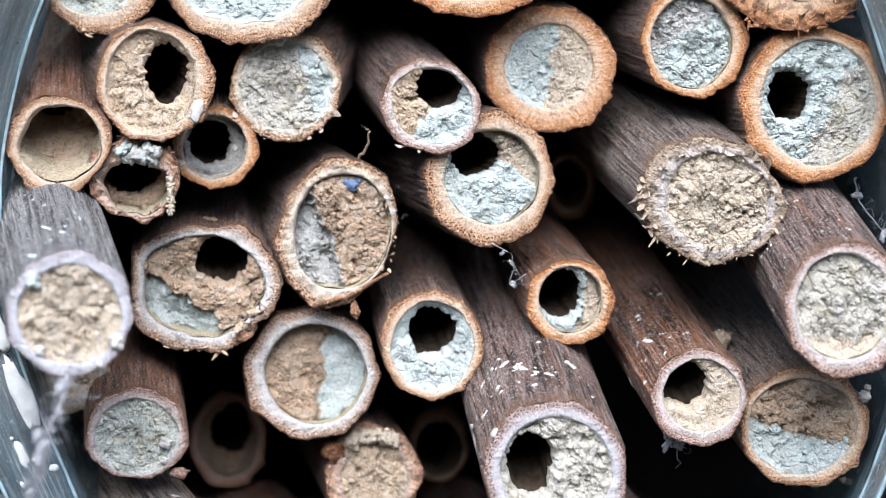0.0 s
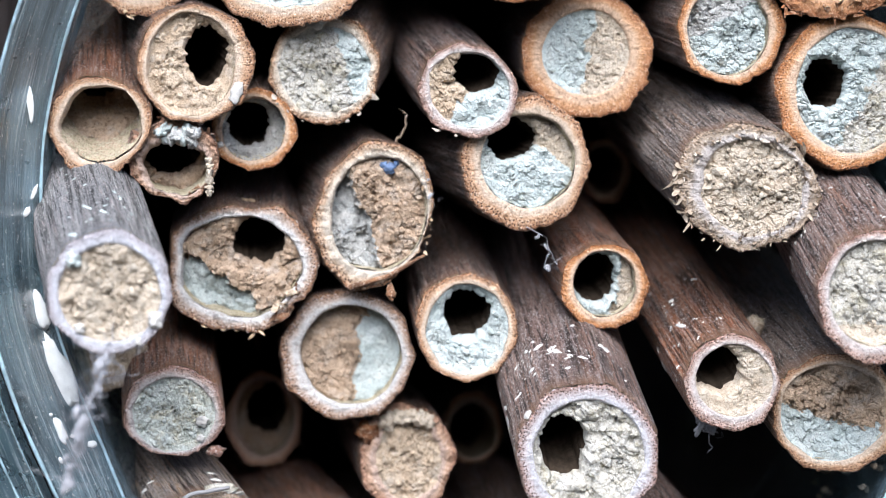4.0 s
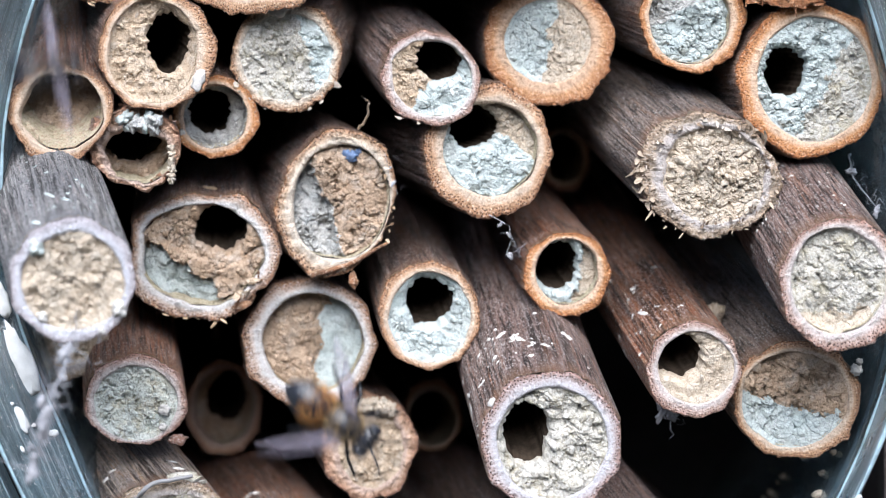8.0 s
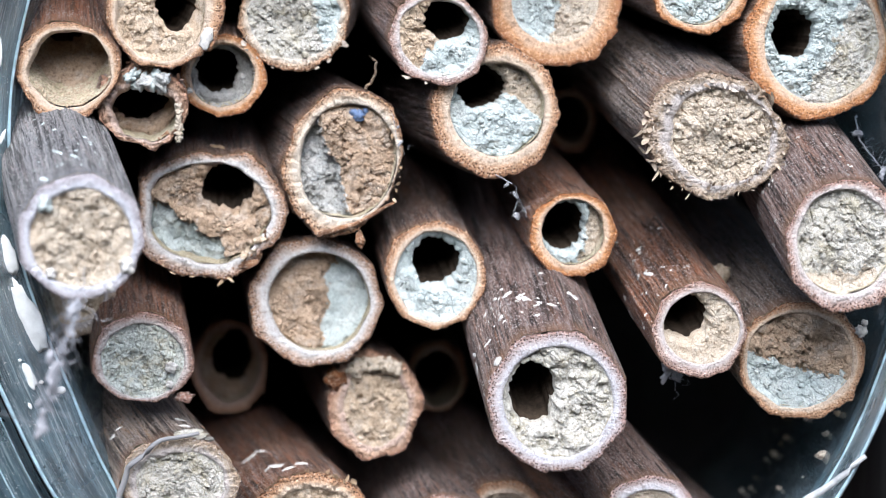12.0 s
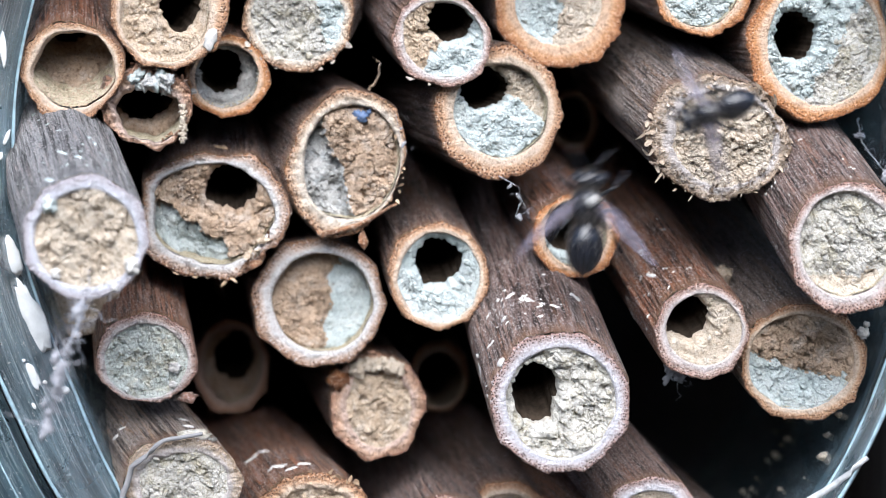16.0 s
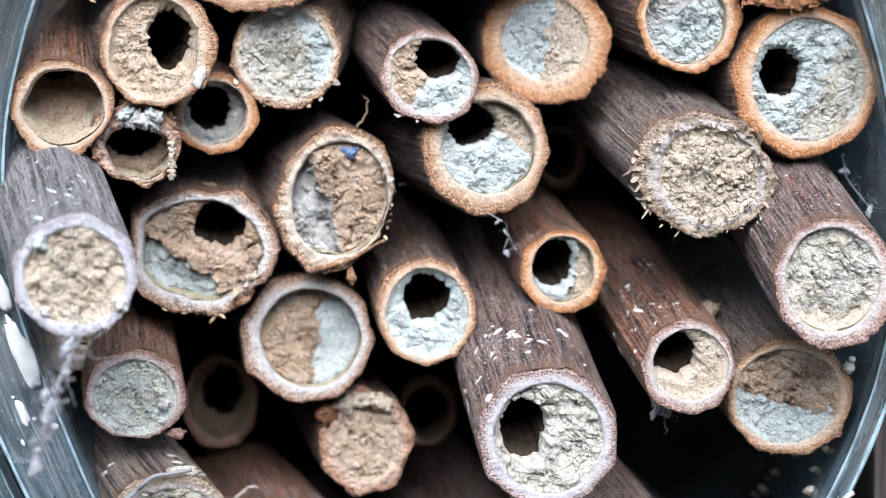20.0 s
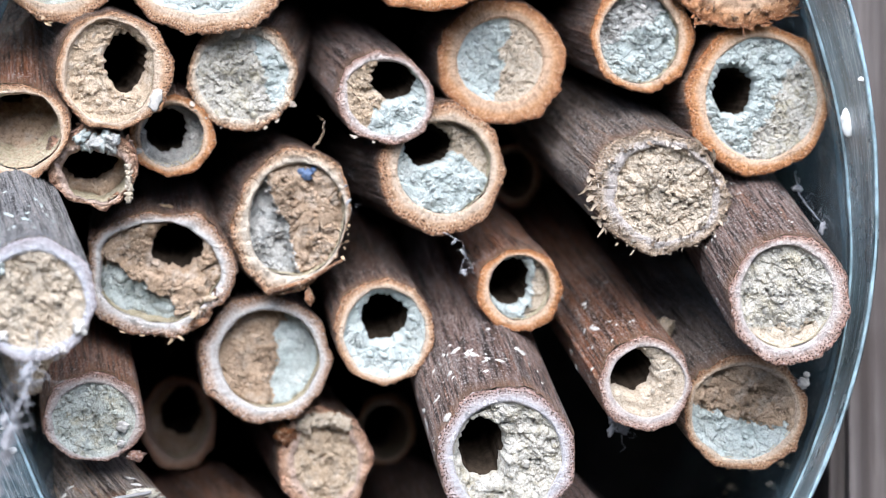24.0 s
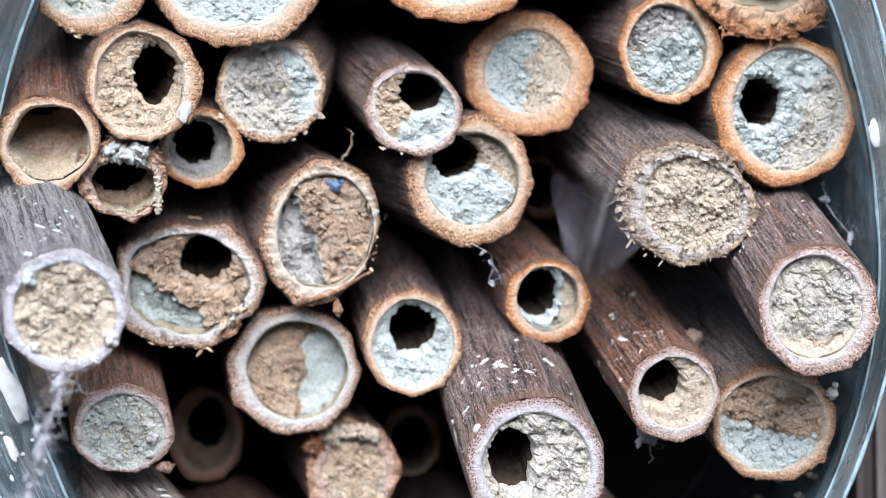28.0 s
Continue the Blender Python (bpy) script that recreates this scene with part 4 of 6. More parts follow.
s = stem(-33.197, 3, -6.676, 4.079, 3.691, (-0.289, 0.26), (2.817, 2.428), "dun", "ashen", "grey-tan stem behind the weathered one", 35, shift=(0, -0.097), uneven=0.1)
plug(s, ('tan',), recess=0.32)
s = stem(-17.93, 30, 11.924, 4.239, 4.239, (-0.192, 0.282), (2.967, 2.967), "brown", "tan", "dim brown stem deep in the bottle", 36, fine=96, uneven=0.08)
s = stem(18.442, 32, 17.706, 4.283, 4.283, (-0.067, 0.218), (2.998, 2.998), "brown", "tan", "dim brown stem deep in the bottle", 37, fine=96, uneven=0.08)
s = stem(-6.77, 34, 8.116, 3.577, 3.692, (-0.166, 0.17), (2.504, 2.585), "brown", "tan", "dim brown stem deep in the bottle", 38, fine=96, uneven=0.08)
s = stem(-26.714, 32, -7.95, 3.769, 3.769, (-0.206, 0.117), (2.638, 2.638), "brown", "tan", "dim brown stem deep in the bottle", 39, fine=96, uneven=0.08)
# unseen stems filling the bottle; the upper ones are added to block overhead light
s = stem(-27.0, 0, 32.2, 5.2, 5.0, (-0.15, 0.02), (3.6, 3.5), "plum", "pink", "unseen brown stem added at the edge of the bundle", 40, fine=96)
s = stem(-15.2, 1, 31.8, 5.5, 4.8, (-0.18, 0.02), (3.6, 3.5), "red", "tan", "unseen brown stem added at the edge of the bundle", 41, fine=96)
s = stem(-5.4, 2, 31.2, 4.9, 5.0, (-0.12, 0.02), (3.6, 3.5), "brown", "pink", "unseen brown stem added at the edge of the bundle", 42, fine=96)
s = stem(6.9, -1, 30.8, 5.2, 4.8, (-0.15, 0.02), (3.6, 3.5), "plum", "tan", "unseen brown stem added at the edge of the bundle", 43, fine=96)
s = stem(16.2, 0, 32.2, 5.5, 5.0, (-0.18, 0.02), (3.6, 3.5), "red", "pink", "unseen brown stem added at the edge of the bundle", 44, fine=96)
s = stem(27.5, 1, 31.8, 4.9, 4.8, (-0.12, 0.02), (3.6, 3.5), "brown", "tan", "unseen brown stem added at the edge of the bundle", 45, fine=96)
s = stem(-16.2, 2, 40.8, 5.2, 5.0, (-0.15, 0.02), (3.6, 3.5), "plum", "pink", "unseen brown stem added at the edge of the bundle", 46, fine=96)
s = stem(-6.4, -1, 40.2, 5.5, 4.8, (-0.18, 0.02), (3.6, 3.5), "red", "tan", "unseen brown stem added at the edge of the bundle", 47, fine=96)
s = stem(5.4, 0, 41.8, 4.9, 5.0, (-0.12, 0.02), (3.6, 3.5), "brown", "pink", "unseen brown stem added at the edge of the bundle", 48, fine=96)
s = stem(15.2, 1, 41.2, 5.2, 4.8, (-0.15, 0.02), (3.6, 3.5), "plum", "tan", "unseen brown stem added at the edge of the bundle", 49, fine=96)
s = stem(-22.0, 2, -29.2, 5.5, 5.0, (-0.18, 0.08), (3.6, 3.5), "red", "pink", "unseen brown stem added at the edge of the bundle", 50, fine=96)
s = stem(-10.7, -1, -29.8, 4.9, 4.8, (-0.12, 0.08), (3.6, 3.5), "brown", "tan", "unseen brown stem added at the edge of the bundle", 51, fine=96)
s = stem(-0.4, 0, -28.2, 5.2, 5.0, (-0.15, 0.08), (3.6, 3.5), "plum", "pink", "unseen brown stem added at the edge of the bundle", 52, fine=96)
s = stem(11.4, 1, -28.8, 5.5, 4.8, (-0.18, 0.08), (3.6, 3.5), "red", "tan", "unseen brown stem added at the edge of the bundle", 53, fine=96)
s = stem(20.7, 2, -29.2, 4.9, 5.0, (-0.12, 0.08), (3.6, 3.5), "brown", "pink", "unseen brown stem added at the edge of the bundle", 54, fine=96)
s = stem(-6.0, 3, -34.8, 5.2, 4.8, (-0.15, 0.08), (3.6, 3.5), "plum", "tan", "unseen brown stem added at the edge of the bundle", 55, fine=96)
s = stem(6.8, 4, -33.2, 5.5, 5.0, (-0.18, 0.08), (3.6, 3.5), "red", "pink", "unseen brown stem added at the edge of the bundle", 56, fine=96)


# ---- the clear bottle and its timber housing ----
def plastic():
    m, nt, bs = mat("clear_blue_plastic")
    ob = nt.nodes.new("ShaderNodeTexCoord").outputs["Object"]
    n = noise_tex(nt, stretched(nt, ob, 500, 60, 220), 1.0, 4.0, 0.6)
    nt.links.new(ramp(nt, n, (0.3, (0.4, 0.58, 0.66)), (0.7, (0.7, 0.82, 0.88))), bs.inputs["Base Color"])
    nt.links.new(ramp(nt, n, (0.35, grey(0.02)), (0.75, grey(0.1))), bs.inputs["Roughness"])
    film = noise_tex(nt, stretched(nt, ob, 60, 25, 90), 1.0, 4.0, 0.6)
    nt.links.new(ramp(nt, film, (0.35, grey(0.97)), (0.65, grey(0.86))), bs.inputs["Transmission Weight"])
    bs.inputs["IOR"].default_value = 1.5
    bump(nt, bs, n, 0.0006, 0.7)
    return m


PLASTIC = plastic()


def scuffed():
    """Dusty, scratched bluish plastic; the pale streaks also put bright highlight lines into the colour."""
    m, nt, bs = mat("scuffed_blue_plastic")
    ob = nt.nodes.new("ShaderNodeTexCoord").outputs["Object"]
    uv = nt.nodes.new("ShaderNodeTexCoord").outputs["UV"]
    streak = noise_tex(nt, stretched(nt, uv, 3.4, 0.09), 1.0, 5.0, 0.7)
    broad = noise_tex(nt, stretched(nt, uv, 0.9, 0.05), 1.0, 3.0, 0.6)
    dust = noise_tex(nt, ob, 4200.0, 3.0, 0.65)
    cloud = noise_tex(nt, ob, 160.0, 4.0, 0.6)
    col = mixc(nt, ramp(nt, broad, (0.4, grey(0)), (0.62, grey(1))), (0.035, 0.07, 0.09), (0.16, 0.25, 0.29))
    col = mixc(nt, ramp(nt, streak, (0.54, grey(0)), (0.64, grey(0.85))), col, (0.42, 0.52, 0.56))
    col = mixc(nt, ramp(nt, dust, (0.63, grey(0)), (0.67, grey(0.8))), col, (0.75, 0.78, 0.78))
    nt.links.new(col, bs.inputs["Base Color"])
    nt.links.new(ramp(nt, cloud, (0.35, grey(0.2)), (0.65, grey(0.45))), bs.inputs["Roughness"])
    nt.links.new(ramp(nt, cloud, (0.35, grey(0.7)), (0.7, grey(0.4))), bs.inputs["Transmission Weight"])
    bs.inputs["IOR"].default_value = 1.5
    bump(nt, bs, streak, 0.0005, 0.8)
    return m


SCUFFED = scuffed()
CHALK = plain_material("chalky_white_patch", (0.58, 0.59, 0.58), 0.8, 0.12, 900.0)
FROST = plain_material("frosted_plastic_edge", (0.36, 0.5, 0.56), 0.3, 0.5, 700.0, Transmission_Weight=0.4)
# near-black bottle end: the shade in the gaps is put into its colour
BLACK = plain_material("back_shade", (0.02, 0.018, 0.017), 0.9, 0.3, 300.0)


# the squeezed round of the bottle: degrees, radius and how far the cut lip bends outwards, in millimetres
ROUND = ((0, 37.1, 0.8), (17, 37.8, 1.5), (26, 38.9, 1.9), (35, 40.2, 2.4), (60, 45, 2.5), (90, 48.5, 2.5), (120, 45, 2.5), (151, 39.7, 3.2),
         (167, 38.2, 3.5), (176, 37.3, 3.7), (188, 36.8, 3.9), (201, 35.5, 4.2), (208, 35.7, 4.0), (220, 37.2, 3.4), (245, 40, 2), (270, 41, 1),
         (300, 39.5, 0.4), (330, 37.8, 0.1), (341, 37.1, 0.2), (350, 37.3, 0.3), (360, 37.1, 0.8))


def rounding(deg):
    """Radius and bend at an angle, smoothly between the rows of ROUND."""
    deg %= 360
    for p, q in zip(ROUND, ROUND[1:]):
        if p[0] <= deg <= q[0]:
            s = (deg - p[0]) / (q[0] - p[0])
            return p[1] + (q[1] - p[1]) * s, p[2] + (q[2] - p[2]) * s


def smooth_round(deg):
    """The same, averaged over a few degrees so that no corner shows."""
    rows = [rounding(deg + d) for d in (-9, -6, -3, 0, 3, 6, 9)]
    return sum(r[0] for r in rows) / 7, sum(r[1] for r in rows) / 7


def bottle_ring(k, y, wave=0.0, flare=0.0, first=0, last=360, steps=240, more=0.0):
    """A ring (or a stretch) of the bottle's wall, k times its size; flare bends the cut edge outwards."""
    ring = []
    for i in range(steps):
        deg = first + (last - first) * i / (steps if last - first == 360 else steps - 1)
        a = radians(deg)
        r, bend = smooth_round(deg)
        r = r * k + more + bend * flare + 10 * wave * (0.3 * wob(math.cos(a) * 4, math.sin(a) * 4, y * 0.03) + 0.15 * wob(math.cos(a) * 15, math.sin(a) * 15, y * 0.05))
        ring.append(((0.4 + r * math.cos(a)) * MM, (y + 0.3 * wob(math.cos(a) * 6, math.sin(a) * 6, 1.0)) * MM, (1.5 + r * math.sin(a)) * MM))
    return ring


bottle = base("plastic_bottle", 0, 0, 0, "clear bluish plastic bottle lying open, packed with hollow stems", "bottle")
bm = bmesh.new()
ys = [-3.5, 0, 4, 9, 15, 22, 30, 40, 52]
rows = [bottle_ring(1.0, y, 0.02) for y in ys] + [bottle_ring(1.018, y, 0.02) for y in reversed(ys)]
rows.append(rows[0])
sheet(bm, rows)
bmesh.ops.remove_doubles(bm, verts=bm.verts, dist=1e-6)
part("wall", bm, PLASTIC, bottle)


def rod(points, r, closed):
    """A thin uneven bead along an edge."""
    bm = bmesh.new()
    pts = [Vector(p) for p in points]
    rows = []
    for i, p in enumerate(pts):
        if closed:
            d = (pts[(i + 1) % len(pts)] - pts[i - 1]).normalized()
        else:
            d = (pts[min(i + 1, len(pts) - 1)] - pts[max(i - 1, 0)]).normalized()
        side = d.cross(Vector((0, 1, 0)))
        k = r * MM * (1 + 0.5 * wob(i * 0.31, r * 20, 3))
        rows.append([p + (side * math.cos(q) + Vector((0, 1, 0)) * math.sin(q)) * k for q in (0, 1.05, 2.1, 3.14, 4.19, 5.24)])
    if closed:
        rows.append(rows[0])
    sheet(bm, rows)
    return part("cut_edge", bm, FROST, bottle, "frosted pale cut edge")


lip = [(-3.6, 0.0), (-4.5, 0.2), (-5.4, 0.42), (-6.3, 0.62), (-7.0, 0.82), (-7.6, 1.0)]
bm = bmesh.new()
rows = [bottle_ring(1.0, y, 0.02, f) for y, f in lip] + [bottle_ring(1.0, y, 0.02, f, more=0.45) for y, f in reversed(lip)]
rows.append(rows[0])
sheet(bm, rows, lambda i, j: (0.9 * i, j * 0.99))
bmesh.ops.remove_doubles(bm, verts=bm.verts, dist=1e-6)
part("lip", bm, SCUFFED, bottle, "scuffed bluish lip of the cut bottle")
rod(bottle_ring(1.0, -3.7, 0.02), 0.15, True)
rod(bottle_ring(1.0, -7.7, 0.02, 1.0, more=0.2), 0.17, True)
# where the side was slit the plastic lies in two more folds
for fold, (first, last, y0, y1, m0, m1) in enumerate(((176, 262, -7.4, -5.2, 0.6, 2.0), (184, 262, -5.4, -9.0, 1.7, 7.5))):
    bm = bmesh.new()
    rows = []
    for k in range(8):
        q = k / 7
        rows.append(bottle_ring(1.0, y0 + (y1 - y0) * q, 0.03, 1.0, first, last, 70, m0 + (m1 - m0) * q + 0.35 * wob(q * 4, fold, 7)))
    sheet(bm, rows, lambda i, j: (0.7 * i + 3, j * 0.8), closed=False)
    bmesh.ops.solidify(bm, geom=bm.faces[:], thickness=0.4 * MM)
    part("flap", bm, SCUFFED, bottle, "bent scuffed plastic flap along the slit")
    rod(bottle_ring(1.0, y0 + (y1 - y0) * (0.85 if fold == 0 else 0.3), 0.03, 1.0, first, last, 70, m0 + (m1 - m0) * (0.85 if fold == 0 else 0.3)), 0.11, False)
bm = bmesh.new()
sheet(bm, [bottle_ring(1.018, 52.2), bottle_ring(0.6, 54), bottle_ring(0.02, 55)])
part("bottom", bm, BLACK, bottle, "bottle end coloured near black for the shade behind the stems")
rnd = random.Random(5)
for i in range(60):
    a, y = radians(rnd.uniform(295, 338)), rnd.uniform(1, 26)
    r = smooth_round(math.degrees(a))[0] - 0.2
    chip(bottle, "mud_speck", 0.4 + r * math.cos(a), y, 1.5 + r * math.sin(a), 0.06 + 0.3 * rnd.random() ** 2, i, MUD[("tan", "brown", "sand")[i % 3]], 1.3, rnd.uniform(0, 180))
chip(bottle, "white_fleck", -36.69, -4.70, -3.27, 0.60, 0, CHALK, 2.8, -72, 0.35, rough=0.3)
chip(bottle, "white_fleck", -35.19, -4.70, -8.11, 0.93, 1, CHALK, 3.4, -63, 0.35, rough=0.3)
chip(bottle, "white_fleck", -34.68, -6.10, -12.98, 0.41, 2, CHALK, 2.7, -65, 0.35, rough=0.3)
chip(bottle, "white_fleck", -32.42, -4.50, -14.21, 0.33, 3, CHALK, 1.1, 0, 0.35, rough=0.3)
chip(bottle, "white_fleck", -37.42, -5.30, 13.79, 0.28, 4, CHALK, 5.0, -85, 0.35, rough=0.3)
chip(bottle, "white_fleck", -37.34, -4.40, 6.56, 0.19, 5, CHALK, 3.5, 70, 0.35, rough=0.3)
chip(bottle, "white_fleck", -37.82, -4.90, 4.96, 0.23, 6, CHALK, 2.0, 60, 0.35, rough=0.3)
chip(bottle, "white_fleck", -33.84, -5.50, -13.48, 0.14, 7, CHALK, 1.3, 0, 0.35, rough=0.3)
chip(bottle, "white_fleck", -35.45, -6.20, -11.68, 0.14, 8, CHALK, 1.3, 0, 0.35, rough=0.3)
chip(bottle, "white_fleck", -34.48, -6.80, -15.31, 0.14, 9, CHALK, 2.0, -60, 0.35, rough=0.3)
chip(bottle, "white_fleck", -33.22, -4.50, -12.40, 0.14, 10, CHALK, 1.3, 0, 0.35, rough=0.3)
chip(bottle, "white_fleck", 37.13, -5.10, 12.71, 0.66, 11, CHALK, 1.7, -80, 0.35, rough=0.3)
chip(bottle, "white_fleck", 37.59, -7.70, 16.06, 0.23, 12, CHALK, 1.2, 0, 0.35, rough=0.3)

def timber():
    """Weathered grey-brown timber, its grain upright."""
    m, nt, bs = mat("weathered_timber")
    ob = nt.nodes.new("ShaderNodeTexCoord").outputs["Object"]
    grain = noise_tex(nt, stretched(nt, ob, 700, 700, 18), 1.0, 5.0, 0.65)
    stain = noise_tex(nt, stretched(nt, ob, 90, 90, 30), 1.0, 4.0, 0.6)
    col = mixc(nt, ramp(nt, grain, (0.36, grey(0)), (0.64, grey(1))), (0.055, 0.045, 0.042), (0.19, 0.167, 0.16))
    col = mixc(nt, ramp(nt, stain, (0.4, grey(0.7)), (0.6, grey(0))), col, (0.06, 0.045, 0.04))
    nt.links.new(col, bs.inputs["Base Color"])
    bs.inputs["Roughness"].default_value = 0.8
    bump(nt, bs, grain, 0.001, 0.8)
    return m


TIMBER = timber()
# only the right board is in view; the rest are assumed, to shut out light
for name, size, place, label in (
    ("board", (0.02, 0.075, 0.16), (-0.056, 0.034, 0.0), "rough dark timber side board"),
    ("board", (0.02, 0.058, 0.16), (0.0500, 0.0425, 0.0), "rough dark timber side board"),
    ("board", (0.132, 0.075, 0.02), (0.0, 0.034, 0.062), "unseen rough dark timber top board"),
    ("board", (0.132, 0.075, 0.02), (0.0, 0.034, -0.049), "unseen rough dark timber shelf board under the bottle"),
    ("board", (0.132, 0.016, 0.16), (0.0, 0.08, 0.0), "unseen rough dark timber back board"),
):
    bm = bmesh.new()
    bmesh.ops.create_cube(bm, size=1.0)
    bmesh.ops.scale(bm, verts=bm.verts, vec=size)
    bmesh.ops.bevel(bm, geom=bm.edges[:], offset=0.0015, segments=2, affect="EDGES")
    b = part(name, bm, TIMBER, None, label, smooth=False)
    b.location = place
    tagged(b, label, "board", "boards of the housing")

# unseen: the ground below, and a plain wall added behind the eye against low sky light
EARTH = plain_material("dark_earth", (0.09, 0.08, 0.06), 0.9, 0.4, 6.0)
for name, verts, label in (
    ("ground", ((-60, -60, -1.1), (60, -60, -1.1), (60, 60, -1.1), (-60, 60, -1.1)), "unseen ground of dark bare earth"),
    ("wall_south", ((-6, -2.6, -1.1), (-6, -2.6, 0.7), (6, -2.6, 0.7), (6, -2.6, -1.1)), "unseen plain dark wall added to block low sky light"),
):
    bm = bmesh.new()
    bm.faces.new([bm.verts.new(v) for v in verts])
    if name != "ground":
        bmesh.ops.solidify(bm, geom=bm.faces[:], thickness=0.2)
    tagged(part(name, bm, EARTH, None, label, smooth=False), label, kind="structure")
bm = bmesh.new()
for x, y in ((-0.056, 0.03), (0.056, 0.03)):
    bmesh.ops.create_cube(bm, size=1.0, matrix=Matrix.Translation((x, y, -0.585)) @ Matrix.Diagonal((0.04, 0.05, 1.03, 1)))
tagged(part("post", bm, WOOD, None, "rough dark timber posts under the housing", smooth=False), "rough dark timber posts under the housing", "post")

# ---- silk, dust and crumbs ----
def silk(points, r, label, wisps=0, seed=1, spread=1.0):
    """Old spider silk: a loose thread with wisps that wander off it, and dust caught in it."""
    p0 = points[0]
    thing = base("spider_silk", *p0, label, "spider silk")
    rel = [tuple(a - b for a, b in zip(p, p0)) for p in points]
    strand("thread", rel, r * 0.4, SILK, thing)
    rnd = random.Random(seed)

    def stray(k):
        return Vector((rnd.gauss(0, k), rnd.gauss(0, k * 0.5), rnd.gauss(0, k)))

    for i in range(wisps):
        s = rnd.random() * (len(rel) - 1.01)
        k = int(s)
        q = Vector(rel[k]).lerp(Vector(rel[k + 1]), s - k) + stray(0.25 * spread)
        if i % 3:
            e = q + stray(0.9 * spread)
            strand("wisp", [tuple(q), tuple(q.lerp(e, 0.35) + stray(0.25)), tuple(q.lerp(e, 0.7) + stray(0.3)), tuple(e)], r * rnd.uniform(0.1, 0.24), SILK, thing)
        else:
            bm = bmesh.new()
            lump(bm, *q, 0.08 + 0.3 * rnd.random() ** 2.5, i, rough=0.9, stretch=rnd.uniform(1, 2.2), turn=rnd.uniform(0, 3))
            part("dust_clump", bm, SILK, thing)


silk([(-28.5, -17.2, -6.2), (-28.0, -22, -8.0), (-28.6, -25, -10.4), (-28.9, -26, -12.8), (-29.6, -25, -15.6)], 0.22, "dusty grey silk hanging under the weathered stem", 90, 3, 1.3)
silk([(34.3, 3, 9), (34.7, 3, 7), (36, 2, 5), (36.7, 1, 4)], 0.14, "thin grey silk thread below the wide stem", 14, 4)
silk([(18.0, 2, -12.6), (18.8, 2.2, -13.5), (19.7, 2.4, -13.7)], 0.2, "small silk tuft under a stem end", 18, 5)
silk([(3.4, 0.8, 3.8), (5.1, 0.9, 2.9), (5.3, 1.5, 1.6), (4.8, 2, 0.2), (6.4, 2.6, 1.2)], 0.1, "thin silk between two stems", 9, 6)
silk([(-5.4, 1.5, 9.0), (-5.0, 0.8, 6.8), (-4.3, 0.6, 5.5)], 0.05, "fine silk thread beside a stem", 4, 7)
BLEACHED = plain_material("bleached_straw", (0.36, 0.37, 0.37), 0.6, 0.35, 900.0)
straw = base("straw", 27.86, -7.00, -23.13, "pale bleached straw lying across the bottle edge", "straw")
strand("stalk", [(0, 0, 0), (2.75, -0.50, 2.01), (5.20, -1.00, 4.22)], 0.4, BLEACHED, straw)
crumb = base("mud_crumb", 23.2, 5.5, -4.6, "tan mud crumb stuck between stems", "mud")
for i in range(9):
    chip(crumb, "grain", 1.3 * wob(i, 1, 2) * 1.6, 0.6 * wob(i, 4, 2), 1.1 * wob(i, 2, 9) * 1.4, 0.55 + 0.2 * wob(i, 7, 7), i, MUD["tan"], 1.2, 30 * i, 0.9)

# ---- bees ----
CHITIN = plain_material("black_chitin", (0.012, 0.013, 0.017), 0.22, 0.4, 3000.0)
EYE_DARK = plain_material("dark_eye", (0.01, 0.013, 0.02), 0.12, 0.2, 5000.0)
HAIR = {
    "grey": plain_material("grey_brown_hair", (0.1, 0.085, 0.07), 0.7, 0.4, 4000.0),
    "orange": plain_material("orange_hair", (0.42, 0.19, 0.045), 0.7, 0.35, 4000.0),
    "ochre": plain_material("ochre_hair", (0.3, 0.2, 0.09), 0.7, 0.35, 4000.0),
}


def wing_material():
    m, nt, bs = mat("smoky_wing")
    ob = nt.nodes.new("ShaderNodeTexCoord").outputs["Object"]
    v = node(nt, "ShaderNodeTexVoronoi", Scale=650.0)
    v.feature = "DISTANCE_TO_EDGE"
    nt.links.new(ob, v.inputs["Vector"])
    nt.links.new(ramp(nt, v.outputs[0], (0.012, (0.08, 0.06, 0.05)), (0.035, (0.3, 0.27, 0.33))), bs.inputs["Base Color"])
    nt.links.new(ramp(nt, v.outputs[0], (0.012, grey(0.7)), (0.035, grey(0.4))), bs.inputs["Alpha"])
    bs.inputs["Roughness"].default_value = 0.22
    return m


WING = wing_material()


def ball(bm, x, y, z, rx, ry, rz, seed=0.0, rough=0.0):
    verts = bmesh.ops.create_uvsphere(bm, u_segments=24, v_segments=16, radius=1.0)["verts"]
    for v in verts:
        k = 1 + rough * wob(v.co.x * 2 + seed, v.co.y * 2, v.co.z * 2)
        v.co = ((x + v.co.x * rx * k) * MM, (y + v.co.y * ry * k) * MM, (z + v.co.z * rz * k) * MM)


